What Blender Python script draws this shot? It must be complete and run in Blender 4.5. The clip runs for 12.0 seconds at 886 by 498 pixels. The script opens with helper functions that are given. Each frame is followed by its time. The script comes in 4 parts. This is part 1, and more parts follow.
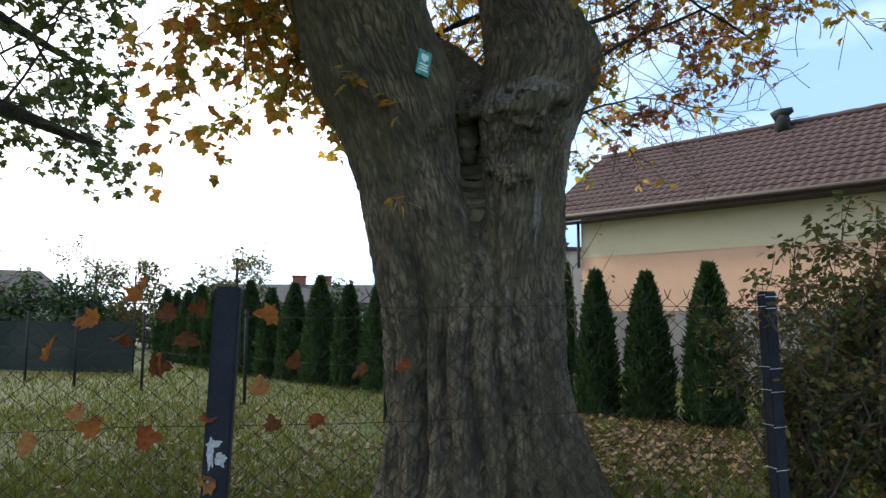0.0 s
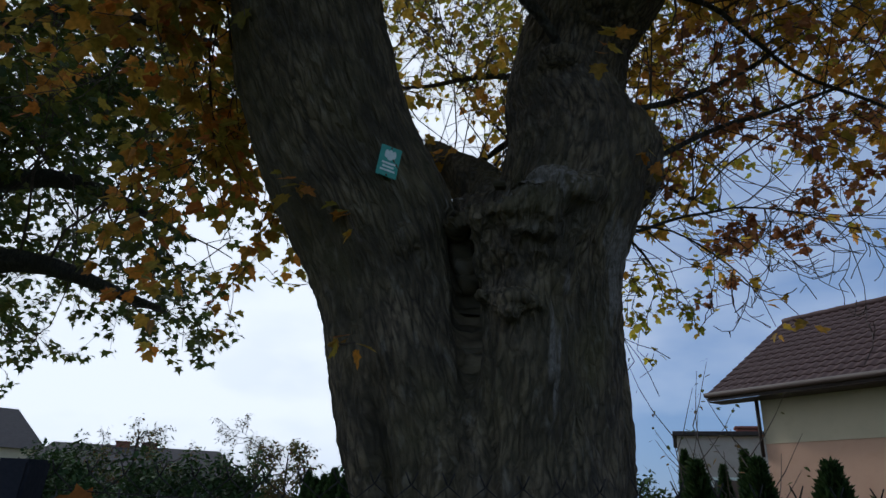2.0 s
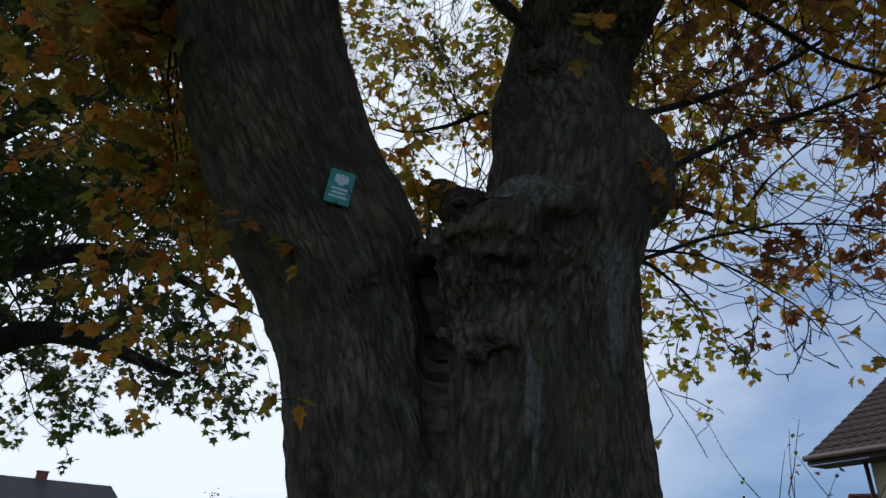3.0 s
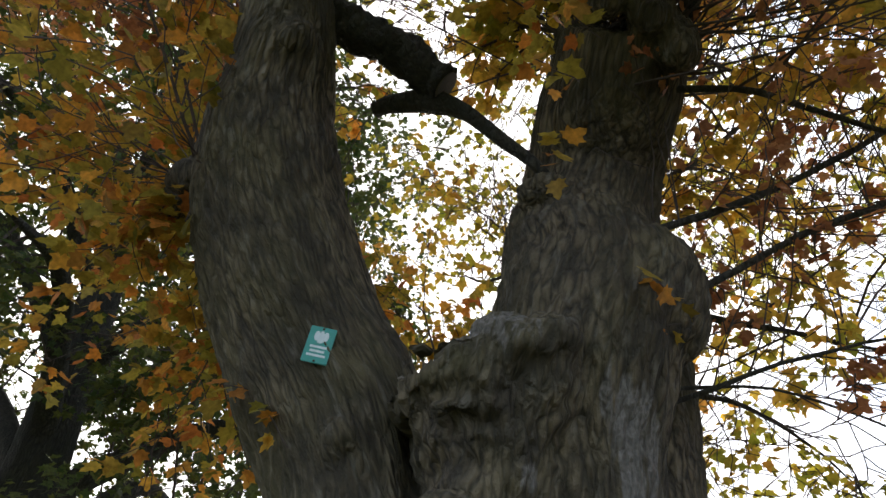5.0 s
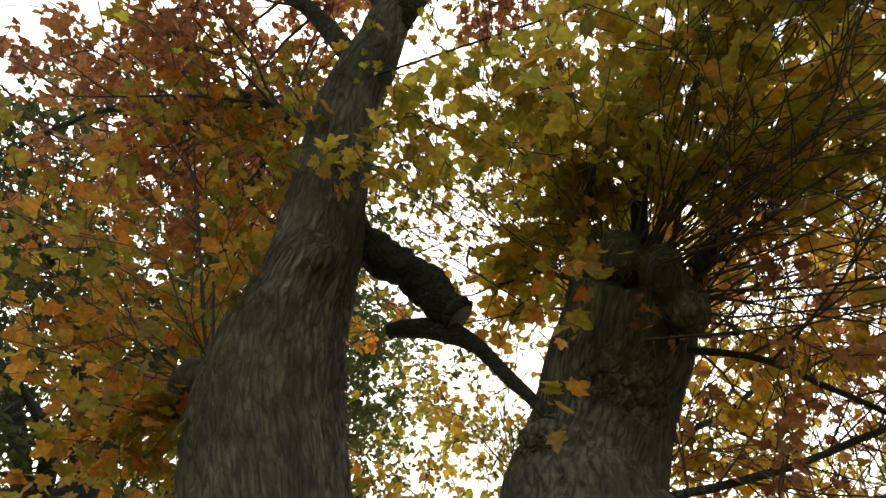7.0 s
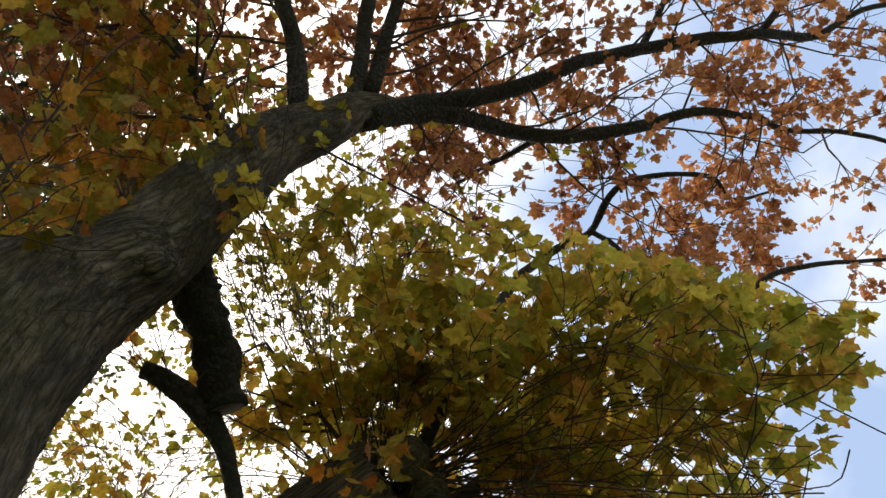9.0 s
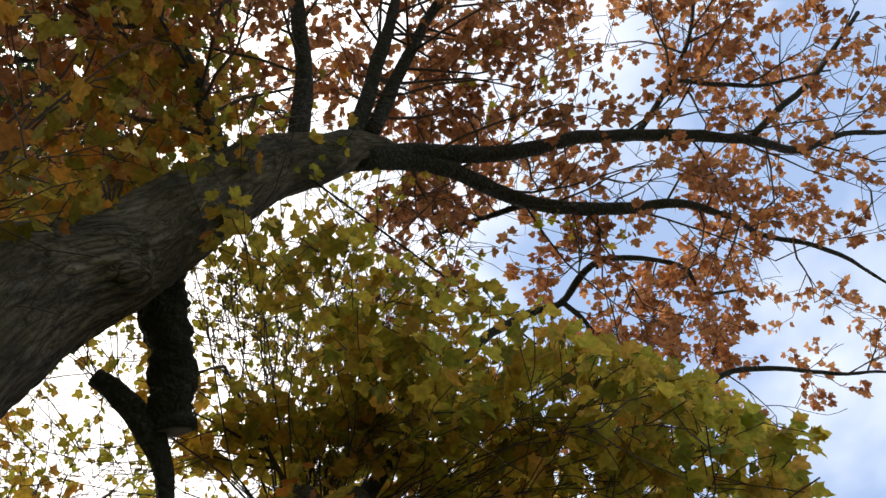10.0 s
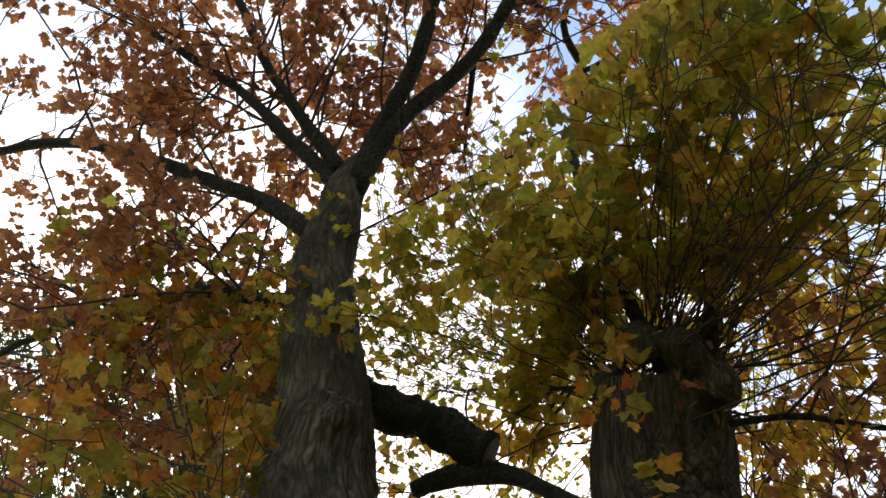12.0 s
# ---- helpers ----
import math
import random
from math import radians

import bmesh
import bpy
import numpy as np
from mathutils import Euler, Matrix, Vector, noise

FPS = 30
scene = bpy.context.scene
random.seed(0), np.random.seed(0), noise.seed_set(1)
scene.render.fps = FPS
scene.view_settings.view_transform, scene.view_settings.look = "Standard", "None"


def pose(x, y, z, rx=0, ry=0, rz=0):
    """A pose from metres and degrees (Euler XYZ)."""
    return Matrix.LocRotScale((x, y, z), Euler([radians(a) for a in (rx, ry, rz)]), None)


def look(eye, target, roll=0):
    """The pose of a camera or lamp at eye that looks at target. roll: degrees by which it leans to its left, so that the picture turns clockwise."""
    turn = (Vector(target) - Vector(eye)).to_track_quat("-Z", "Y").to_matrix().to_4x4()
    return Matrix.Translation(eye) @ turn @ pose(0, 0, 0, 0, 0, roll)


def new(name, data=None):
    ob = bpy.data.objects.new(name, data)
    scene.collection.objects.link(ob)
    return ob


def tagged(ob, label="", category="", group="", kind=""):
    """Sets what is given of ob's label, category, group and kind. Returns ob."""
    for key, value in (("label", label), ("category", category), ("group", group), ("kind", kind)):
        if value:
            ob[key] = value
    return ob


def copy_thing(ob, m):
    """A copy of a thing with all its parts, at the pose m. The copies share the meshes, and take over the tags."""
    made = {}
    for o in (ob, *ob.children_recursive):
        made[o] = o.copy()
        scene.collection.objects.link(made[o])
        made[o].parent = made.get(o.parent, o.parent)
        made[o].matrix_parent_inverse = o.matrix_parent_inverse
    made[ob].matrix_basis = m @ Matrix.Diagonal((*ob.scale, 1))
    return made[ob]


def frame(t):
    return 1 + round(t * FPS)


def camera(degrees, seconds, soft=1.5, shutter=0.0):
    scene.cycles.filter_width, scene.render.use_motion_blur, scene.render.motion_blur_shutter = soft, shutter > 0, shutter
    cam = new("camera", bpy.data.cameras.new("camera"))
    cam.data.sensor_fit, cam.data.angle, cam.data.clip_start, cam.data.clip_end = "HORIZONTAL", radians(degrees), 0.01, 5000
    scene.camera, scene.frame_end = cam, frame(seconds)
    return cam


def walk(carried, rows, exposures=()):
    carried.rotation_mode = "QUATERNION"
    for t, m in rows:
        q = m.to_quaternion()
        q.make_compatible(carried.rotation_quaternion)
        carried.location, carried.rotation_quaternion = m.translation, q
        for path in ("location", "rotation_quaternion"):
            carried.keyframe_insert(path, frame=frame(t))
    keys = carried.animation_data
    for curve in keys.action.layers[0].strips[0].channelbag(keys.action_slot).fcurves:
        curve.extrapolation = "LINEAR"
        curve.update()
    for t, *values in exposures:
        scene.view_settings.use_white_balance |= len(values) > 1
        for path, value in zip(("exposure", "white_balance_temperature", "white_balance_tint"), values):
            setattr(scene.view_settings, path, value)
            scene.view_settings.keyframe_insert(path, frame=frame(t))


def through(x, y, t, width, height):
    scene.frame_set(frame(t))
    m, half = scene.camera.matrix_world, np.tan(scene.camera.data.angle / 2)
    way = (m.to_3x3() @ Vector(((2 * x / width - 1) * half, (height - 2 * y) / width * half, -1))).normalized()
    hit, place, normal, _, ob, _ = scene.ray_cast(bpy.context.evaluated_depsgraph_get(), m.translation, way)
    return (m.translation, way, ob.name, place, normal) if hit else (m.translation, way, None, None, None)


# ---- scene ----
cam = camera(68.5, 12.0, soft=1.5)
PATH = [
    (0, (-0.307, -5.308, 1.663), (-0.307, -3.318, 1.861), -0.0),
    (0.5, (-0.021, -4.877, 1.655), (-0.123, -2.903, 1.961), 1.0),
    (1, (0.259, -4.436, 1.694), (0.077, -2.502, 2.17), 0.5),
    (1.5, (0.584, -4.026, 1.71), (0.213, -2.158, 2.319), 1.9),
    (2, (0.821, -3.651, 1.718), (0.29, -1.865, 2.445), 2.3),
    (2.5, (0.991, -3.218, 1.769), (0.336, -1.519, 2.597), 2.8),
    (2.7, (1.082, -3.087, 1.779), (0.398, -1.416, 2.639), 2.8),
    (4.3, (1.642, -2.294, 1.931), (0.64, -0.943, 3.013), 3.3),
    (4.5, (1.713, -2.264, 1.95), (0.689, -0.965, 3.075), 4.4),
    (5, (1.83, -2.222, 1.975), (0.78, -1.081, 3.238), 6.8),
    (5.5, (1.851, -2.198, 1.975), (0.809, -1.222, 3.376), 9.8),
    (6, (1.876, -2.181, 1.982), (0.874, -1.316, 3.481), 11.7),
    (6.5, (1.921, -2.221, 2.049), (0.939, -1.467, 3.62), 15.4),
    (7, (1.939, -2.232, 2.058), (1.074, -1.56, 3.732), 20.7),
    (7.5, (1.88, -2.124, 2.021), (1.19, -1.525, 3.8), 21.7),
    (7.7, (1.815, -2.198, 1.999), (1.205, -1.636, 3.819), 26.9),
    (9.3, (0.976, -2.687, 1.977), (1.017, -2.185, 3.913), 13.6),
    (9.5, (0.958, -2.709, 1.983), (1.004, -2.233, 3.925), 15.3),
    (10, (0.953, -2.694, 1.981), (0.999, -2.308, 3.943), 16.4),
    (10.5, (0.981, -2.692, 1.968), (1.025, -2.369, 3.942), 10.3),
    (11, (1.053, -2.624, 1.924), (1.072, -2.405, 3.912), -1.1),
    (11.5, (1.139, -2.461, 1.864), (1.061, -2.176, 3.842), -6.5),
    (12, (1.158, -2.342, 1.824), (0.881, -1.931, 3.762), -7.1),
]
EXPOSURES = [(0, 0.45, 6200, 4), (0.6, 0.02, 5750, 6), (1.2, -0.52, 5600, 8), (2.0, -1.05, 5700, 8), (2.7, -1.1, 5750, 8), (4.3, -0.03, 6000, 10),
             (5.0, 0.42, 6800, 11), (6.0, 0.7, 7600, 11), (7.7, 0.7, 8100, 11), (9.3, 0.22, 7400, 11), (10.5, 0.2, 7100, 11), (12, 0.32, 7200, 11)]
walk(cam, [(t, look(e, g, r)) for t, e, g, r in PATH], EXPOSURES)

# ---- light ----
SUN_AZIMUTH, SUN_HEIGHT = -62.0, 30.0      # degrees: clockwise from +y, and above the horizon
world = bpy.data.worlds.new("sky")
scene.world = world
world.use_nodes = True
wn, wl = world.node_tree.nodes, world.node_tree.links
sky = wn.new("ShaderNodeTexSky")
sky.sky_type, sky.sun_disc = "NISHITA", False
sky.sun_elevation, sky.sun_rotation = radians(SUN_HEIGHT), radians(SUN_AZIMUTH)
sky.dust_density, sky.air_density, sky.ozone_density = 0.4, 1.0, 4.0
geo = wn.new("ShaderNodeTexCoord")
stretch = wn.new("ShaderNodeMapping")
stretch.inputs["Scale"].default_value = (1.3, 1.3, 3.0)
puff = wn.new("ShaderNodeTexNoise")
puff.inputs["Scale"].default_value, puff.inputs["Detail"].default_value = 1.6, 5
veil = wn.new("ShaderNodeMapRange")
veil.inputs["From Min"].default_value, veil.inputs["From Max"].default_value = 0.42, 0.72
veil.inputs["To Min"].default_value, veil.inputs["To Max"].default_value = 0.0, 0.55
a, h = radians(SUN_AZIMUTH), radians(SUN_HEIGHT)
near_sun = wn.new("ShaderNodeVectorMath")            # thin cloud is brightest round the hidden sun
near_sun.operation = "DOT_PRODUCT"
near_sun.inputs[1].default_value = (math.sin(a) * math.cos(h), math.cos(a) * math.cos(h), math.sin(h))
glare = wn.new("ShaderNodeMapRange")
glare.interpolation_type = "SMOOTHSTEP"
glare.inputs["From Min"].default_value, glare.inputs["From Max"].default_value = 0.41, 0.88
glare.inputs["To Min"].default_value, glare.inputs["To Max"].default_value = 0.0, 0.92
total = wn.new("ShaderNodeMath")
total.operation, total.use_clamp = "ADD", True
blend = wn.new("ShaderNodeMixRGB")
blend.inputs[2].default_value = (13.0, 13.0, 13.3, 1)
wl.new(geo.outputs["Generated"], near_sun.inputs[0])
wl.new(near_sun.outputs["Value"], glare.inputs["Value"])
wl.new(glare.outputs["Result"], total.inputs[1])
wl.new(geo.outputs["Generated"], stretch.inputs["Vector"])
wl.new(stretch.outputs["Vector"], puff.inputs["Vector"])
wl.new(puff.outputs["Fac"], veil.inputs["Value"])
wl.new(veil.outputs["Result"], total.inputs[0])
wl.new(total.outputs[0], blend.inputs["Fac"])
thin = wn.new("ShaderNodeMixRGB")
thin.inputs["Fac"].default_value, thin.inputs[2].default_value = 0.68, (3.3, 4.7, 7.5, 1)
wl.new(sky.outputs["Color"], thin.inputs[1])
wl.new(thin.outputs["Color"], blend.inputs[1])
wl.new(blend.outputs["Color"], wn["Background"].inputs["Color"])
wn["Background"].inputs["Strength"].default_value = 0.15
sun = new("sun", bpy.data.lights.new("sun", "SUN"))
sun.data.energy, sun.data.angle, sun.data.color = 2.2, radians(4), (1.0, 0.93, 0.82)
a, h = radians(SUN_AZIMUTH), radians(SUN_HEIGHT)
sun.matrix_world = look((math.sin(a) * math.cos(h) * 50, math.cos(a) * math.cos(h) * 50, math.sin(h) * 50), (0, 0, 0))


# ---- materials ----
def material(name, colours, scale=8.0, stretched=(1, 1, 1), rough=0.85, bump=0.3, fine=60.0, metallic=0.0, spots=0.5):
    """A surface that varies at two scales between the colours."""
    m = bpy.data.materials.new(name)
    m.use_nodes = True
    n, l = m.node_tree.nodes, m.node_tree.links
    bsdf = n["Principled BSDF"]
    co, mp = n.new("ShaderNodeTexCoord"), n.new("ShaderNodeMapping")
    mp.inputs["Scale"].default_value = stretched
    big, small = n.new("ShaderNodeTexNoise"), n.new("ShaderNodeTexNoise")
    big.inputs["Scale"].default_value, big.inputs["Detail"].default_value = scale, 6
    small.inputs["Scale"].default_value, small.inputs["Detail"].default_value = fine, 4
    mix = n.new("ShaderNodeMath")
    mix.operation = "MULTIPLY_ADD"
    mix.inputs[1].default_value = spots
    sub = n.new("ShaderNodeMath")
    sub.operation = "MULTIPLY"
    sub.inputs[1].default_value = 1 - spots * 0.5
    ramp = n.new("ShaderNodeValToRGB")
    ramp.color_ramp.elements[0].position, ramp.color_ramp.elements[1].position = 0.36, 0.78
    ramp.color_ramp.elements[0].color = (*colours[0], 1)
    ramp.color_ramp.elements[1].color = (*colours[-1], 1)
    for i, c in enumerate(colours[1:-1]):
        ramp.color_ramp.elements.new(0.36 + 0.42 * (i + 1) / (len(colours) - 1)).color = (*c, 1)
    bm = n.new("ShaderNodeBump")
    bm.inputs["Strength"].default_value, bm.inputs["Distance"].default_value = bump, 0.02
    l.new(co.outputs["Object"], mp.inputs["Vector"])
    l.new(mp.outputs["Vector"], big.inputs["Vector"])
    l.new(mp.outputs["Vector"], small.inputs["Vector"])
    l.new(big.outputs["Fac"], sub.inputs[0])
    l.new(small.outputs["Fac"], mix.inputs[0])
    l.new(sub.outputs[0], mix.inputs[2])
    l.new(mix.outputs[0], ramp.inputs["Fac"])
    l.new(ramp.outputs["Color"], bsdf.inputs["Base Color"])
    l.new(mix.outputs[0], bm.inputs["Height"])
    l.new(bm.outputs["Normal"], bsdf.inputs["Normal"])
    bsdf.inputs["Roughness"].default_value, bsdf.inputs["Metallic"].default_value = rough, metallic
    return m


def leaf_material(name, colours, through=0.45, rough=0.55):
    """Thin leaves: each its own shade, veined by fine noise, letting light through."""
    m = bpy.data.materials.new(name)
    m.use_nodes = True
    n, l = m.node_tree.nodes, m.node_tree.links
    bsdf, out = n["Principled BSDF"], n["Material Output"]
    g, ramp = n.new("ShaderNodeNewGeometry"), n.new("ShaderNodeValToRGB")
    ramp.color_ramp.elements[0].color, ramp.color_ramp.elements[1].color = (*colours[0], 1), (*colours[-1], 1)
    for i, c in enumerate(colours[1:-1]):
        ramp.color_ramp.elements.new((i + 1) / (len(colours) - 1)).color = (*c, 1)
    noise_, co = n.new("ShaderNodeTexNoise"), n.new("ShaderNodeTexCoord")
    noise_.inputs["Scale"].default_value, noise_.inputs["Detail"].default_value = 30, 3
    hsv = n.new("ShaderNodeHueSaturation")
    val = n.new("ShaderNodeMapRange")
    val.inputs["From Min"].default_value, val.inputs["From Max"].default_value = 0.3, 0.7
    val.inputs["To Min"].default_value, val.inputs["To Max"].default_value = 0.65, 1.25
    tr, ms = n.new("ShaderNodeBsdfTranslucent"), n.new("ShaderNodeMixShader")
    ms.inputs["Fac"].default_value = through
    l.new(g.outputs["Random Per Island"], ramp.inputs["Fac"])
    l.new(co.outputs["Object"], noise_.inputs["Vector"])
    l.new(noise_.outputs["Fac"], val.inputs["Value"])
    l.new(val.outputs["Result"], hsv.inputs["Value"])
    l.new(ramp.outputs["Color"], hsv.inputs["Color"])
    l.new(hsv.outputs["Color"], bsdf.inputs["Base Color"])
    l.new(hsv.outputs["Color"], tr.inputs["Color"])
    l.new(bsdf.outputs["BSDF"], ms.inputs[1])
    l.new(tr.outputs["BSDF"], ms.inputs[2])
    l.new(ms.outputs["Shader"], out.inputs["Surface"])
    bsdf.inputs["Roughness"].default_value = rough
    bsdf.inputs["Specular IOR Level"].default_value = 0.5 if rough < 0.7 else 0.15
    return m


def bark_material(name, dark, light, moss, scars=(), grown=False):
    """Ridged bark: long plates up the stem, moss in patches, and bare wood inside the scars (place, half sizes)."""
    m = bpy.data.materials.new(name)
    m.use_nodes = True
    n, l = m.node_tree.nodes, m.node_tree.links
    bsdf, co = n["Principled BSDF"], n.new("ShaderNodeTexCoord")

    along = co.outputs["Object"]
    if grown:                                   # grain that follows the leaning stems
        at = n.new("ShaderNodeAttribute")
        at.attribute_name = "stem_grain"
        along = at.outputs["Vector"]

    def tex(scale, detail, stretched):
        mp, t = n.new("ShaderNodeMapping"), n.new("ShaderNodeTexNoise")
        mp.inputs["Scale"].default_value = stretched
        t.inputs["Scale"].default_value, t.inputs["Detail"].default_value = scale, detail
        t.inputs["Distortion"].default_value = 0.25
        l.new(along, mp.inputs["Vector"])
        l.new(mp.outputs["Vector"], t.inputs["Vector"])
        return t.outputs["Fac"]

    def ramp_of(fac, lo, hi, c0, c1):
        r = n.new("ShaderNodeValToRGB")
        r.color_ramp.elements[0].position, r.color_ramp.elements[1].position = lo, hi
        r.color_ramp.elements[0].color, r.color_ramp.elements[1].color = (*c0, 1), (*c1, 1)
        l.new(fac, r.inputs["Fac"])
        return r.outputs["Color"]

    def mixed(fac, c0, c1):
        x = n.new("ShaderNodeMixRGB")
        l.new(fac, x.inputs["Fac"])
        for i, c in ((1, c0), (2, c1)):
            if isinstance(c, tuple):
                x.inputs[i].default_value = (*c, 1)
            else:
                l.new(c, x.inputs[i])
        return x.outputs["Color"]

    plates = tex(23, 8, (1, 1, 0.27))
    mp, wob, cell = n.new("ShaderNodeMapping"), n.new("ShaderNodeMixRGB"), n.new("ShaderNodeTexVoronoi")
    mp.inputs["Scale"].default_value = (1, 1, 0.28)
    wob.blend_type, wob.inputs["Fac"].default_value = "ADD", 0.07
    shake = n.new("ShaderNodeTexNoise")
    shake.inputs["Scale"].default_value, shake.inputs["Detail"].default_value = 14, 3
    cell.feature = "DISTANCE_TO_EDGE"
    cell.inputs["Scale"].default_value = 24
    l.new(along, mp.inputs["Vector"])
    l.new(mp.outputs["Vector"], shake.inputs["Vector"])
    l.new(mp.outputs["Vector"], wob.inputs[1])
    l.new(shake.outputs["Color"], wob.inputs[2])
    l.new(wob.outputs["Color"], cell.inputs["Vector"])
    second = cell.outputs["Distance"]
    both = n.new("ShaderNodeMath")
    both.operation = "MULTIPLY_ADD"
    both.inputs[1].default_value = 1.25
    l.new(second, both.inputs[0])
    l.new(plates, both.inputs[2])
    plates = both.outputs[0]
    grain = tex(60, 6, (1, 1, 0.6))
    colour = ramp_of(plates, 0.47, 0.84, dark, light)
    colour = mixed(ramp_of(grain, 0.3, 0.75, (0, 0, 0), (0.3, 0.3, 0.3)), colour, light)
    colour = mixed(ramp_of(tex(1.7, 5, (1, 1, 0.6)), 0.42, 0.66, (0, 0, 0), (0.72, 0.72, 0.72)), colour, moss)
    blot = ramp_of(tex(5, 7, (1, 1, 0.7)), 0.36, 0.62, (0.7, 0.7, 0.7), (0, 0, 0))
    colour = mixed(blot, colour, tuple(1.6 * c for c in dark))
    if grown:                                   # pale flaking streaks between the ridges
        flake = ramp_of(tex(19, 5, (1, 1, 0.33)), 0.58, 0.70, (0, 0, 0), (0.4, 0.4, 0.4))
        colour = mixed(flake, colour, (0.25, 0.225, 0.17))
    for place, half in scars:
        mp, ln = n.new("ShaderNodeMapping"), n.new("ShaderNodeVectorMath")
        ln.operation = "LENGTH"
        mp.inputs["Location"].default_value = [-p / s for p, s in zip(place, half)]
        mp.inputs["Scale"].default_value = [1 / s for s in half]
        add = n.new("ShaderNodeMath")
        add.operation = "MULTIPLY_ADD"
        add.inputs[1].default_value = 2.1
        l.new(co.outputs["Object"], mp.inputs["Vector"])
        l.new(mp.outputs["Vector"], ln.inputs[0])
        l.new(tex(16, 5, (1.4, 1.4, 0.12)), add.inputs[0])
        l.new(ln.outputs["Value"], add.inputs[2])
        mask = ramp_of(add.outputs[0], 0.0, 1.0, (1, 1, 1), (0, 0, 0))
        r = mask.node.color_ramp
        r.elements[0].position, r.elements[1].position = 0.86, 0.97
        add2 = n.new("ShaderNodeMath")
        add2.operation = "MULTIPLY"
        add2.inputs[1].default_value = 0.52
        l.new(add.outputs[0], add2.inputs[0])
        l.new(add2.outputs[0], mask.node.inputs["Fac"])
        wood = ramp_of(grain, 0.3, 0.7, (0.10, 0.088, 0.07), (0.25, 0.225, 0.185))
        colour = mixed(mask, colour, wood)
    bump = n.new("ShaderNodeBump")
    bump.inputs["Strength"].default_value, bump.inputs["Distance"].default_value = 0.9, 0.026
    sm = n.new("ShaderNodeMath")
    sm.operation = "MULTIPLY_ADD"
    sm.inputs[1].default_value = 0.8
    l.new(grain, sm.inputs[0])
    lift = n.new("ShaderNodeMath")
    lift.operation = "MULTIPLY"
    lift.inputs[1].default_value = 1.7
    l.new(plates, lift.inputs[0])
    l.new(lift.outputs[0], sm.inputs[2])
    l.new(sm.outputs[0], bump.inputs["Height"])
    l.new(bump.outputs["Normal"], bsdf.inputs["Normal"])
    l.new(colour, bsdf.inputs["Base Color"])
    bsdf.inputs["Roughness"].default_value = 0.9
    return m


BARK = bark_material("maple_bark", grown=True, dark=(0.020, 0.016, 0.010), light=(0.205, 0.160, 0.094), moss=(0.084, 0.073, 0.025),
                     scars=[((0.79, 0.16, 3.14), (0.10, 0.26, 0.50)), ((0.44, -0.30, 2.42), (0.05, 0.25, 0.36)),
                            ((0.52, -0.30, 2.78), (0.05, 0.25, 0.20)), ((0.27, -0.12, 3.46), (0.44, 0.44, 0.16)), ((0.46, -0.36, 3.42), (0.22, 0.22, 0.13))])
LIMB = bark_material("limb_bark", (0.016, 0.015, 0.010), (0.068, 0.060, 0.042), (0.034, 0.036, 0.015))
TWIG = material("twig_bark", [(0.035, 0.026, 0.02), (0.09, 0.065, 0.05)], 20, bump=0.1)
CUT_WOOD = material("weathered_cut_wood", [(0.10, 0.085, 0.07), (0.20, 0.17, 0.14), (0.13, 0.12, 0.09)], 9, bump=0.5)
LEAF_RUST = leaf_material("rust_leaf", [(0.264, 0.0935, 0.0385), (0.44, 0.176, 0.066), (0.55, 0.253, 0.088), (0.352, 0.143, 0.066)], 0.6)
LEAF_ORANGE = leaf_material("orange_leaf", [(0.624, 0.228, 0.036), (0.66, 0.336, 0.048), (0.24, 0.24, 0.036), (0.504, 0.156, 0.036), (0.432, 0.324, 0.048), (0.312, 0.264, 0.042), (0.624, 0.396, 0.06)], 0.62)
LEAF_YELLOW = leaf_material("yellow_green_leaf", [(0.378, 0.248, 0.0354), (0.732, 0.448, 0.059), (0.566, 0.354, 0.0472), (0.708, 0.319, 0.059), (0.319, 0.271, 0.0354)], 0.75)
LEAF_GREEN = leaf_material("green_leaf", [(0.253, 0.265, 0.0345), (0.483, 0.402, 0.0517), (0.644, 0.437, 0.0575), (0.345, 0.322, 0.0403), (0.644, 0.345, 0.0575), (0.172, 0.196, 0.0287)], 0.76)
LEAF_LIME = leaf_material("lime_leaf", [(0.381, 0.325, 0.0336), (0.56, 0.47, 0.056), (0.269, 0.291, 0.0336), (0.616, 0.381, 0.056), (0.448, 0.381, 0.0448)], 0.75)
LEAF_DARK = leaf_material("dark_green_leaf", [(0.045, 0.08, 0.02), (0.08, 0.11, 0.025), (0.15, 0.15, 0.03), (0.06, 0.09, 0.02)], 0.5)
LEAF_LITTER = leaf_material("fallen_leaf", [(0.13, 0.062, 0.025), (0.20, 0.105, 0.042), (0.09, 0.045, 0.02), (0.25, 0.16, 0.075)], 0.1, 0.6)
LEAF_HEDGE = leaf_material("hedge_leaf", [(0.05, 0.07, 0.02), (0.10, 0.115, 0.03), (0.075, 0.095, 0.024), (0.13, 0.11, 0.035), (0.15, 0.07, 0.03), (0.20, 0.15, 0.05), (0.12, 0.14, 0.03)], 0.35, 0.8)
LEAF_DRY = [leaf_material("dry_leaf", [a, b], 0.4, 0.8) for a, b in (((0.208, 0.072, 0.016), (0.32, 0.12, 0.024)), ((0.08, 0.032, 0.012), (0.152, 0.056, 0.02)),
                                                                     ((0.272, 0.12, 0.04), (0.368, 0.176, 0.064)), ((0.16, 0.048, 0.016), (0.24, 0.072, 0.024)))]
THUJA = leaf_material("thuja_spray", [(0.022, 0.046, 0.016), (0.04, 0.075, 0.022), (0.065, 0.10, 0.028)], 0.2, 0.7)
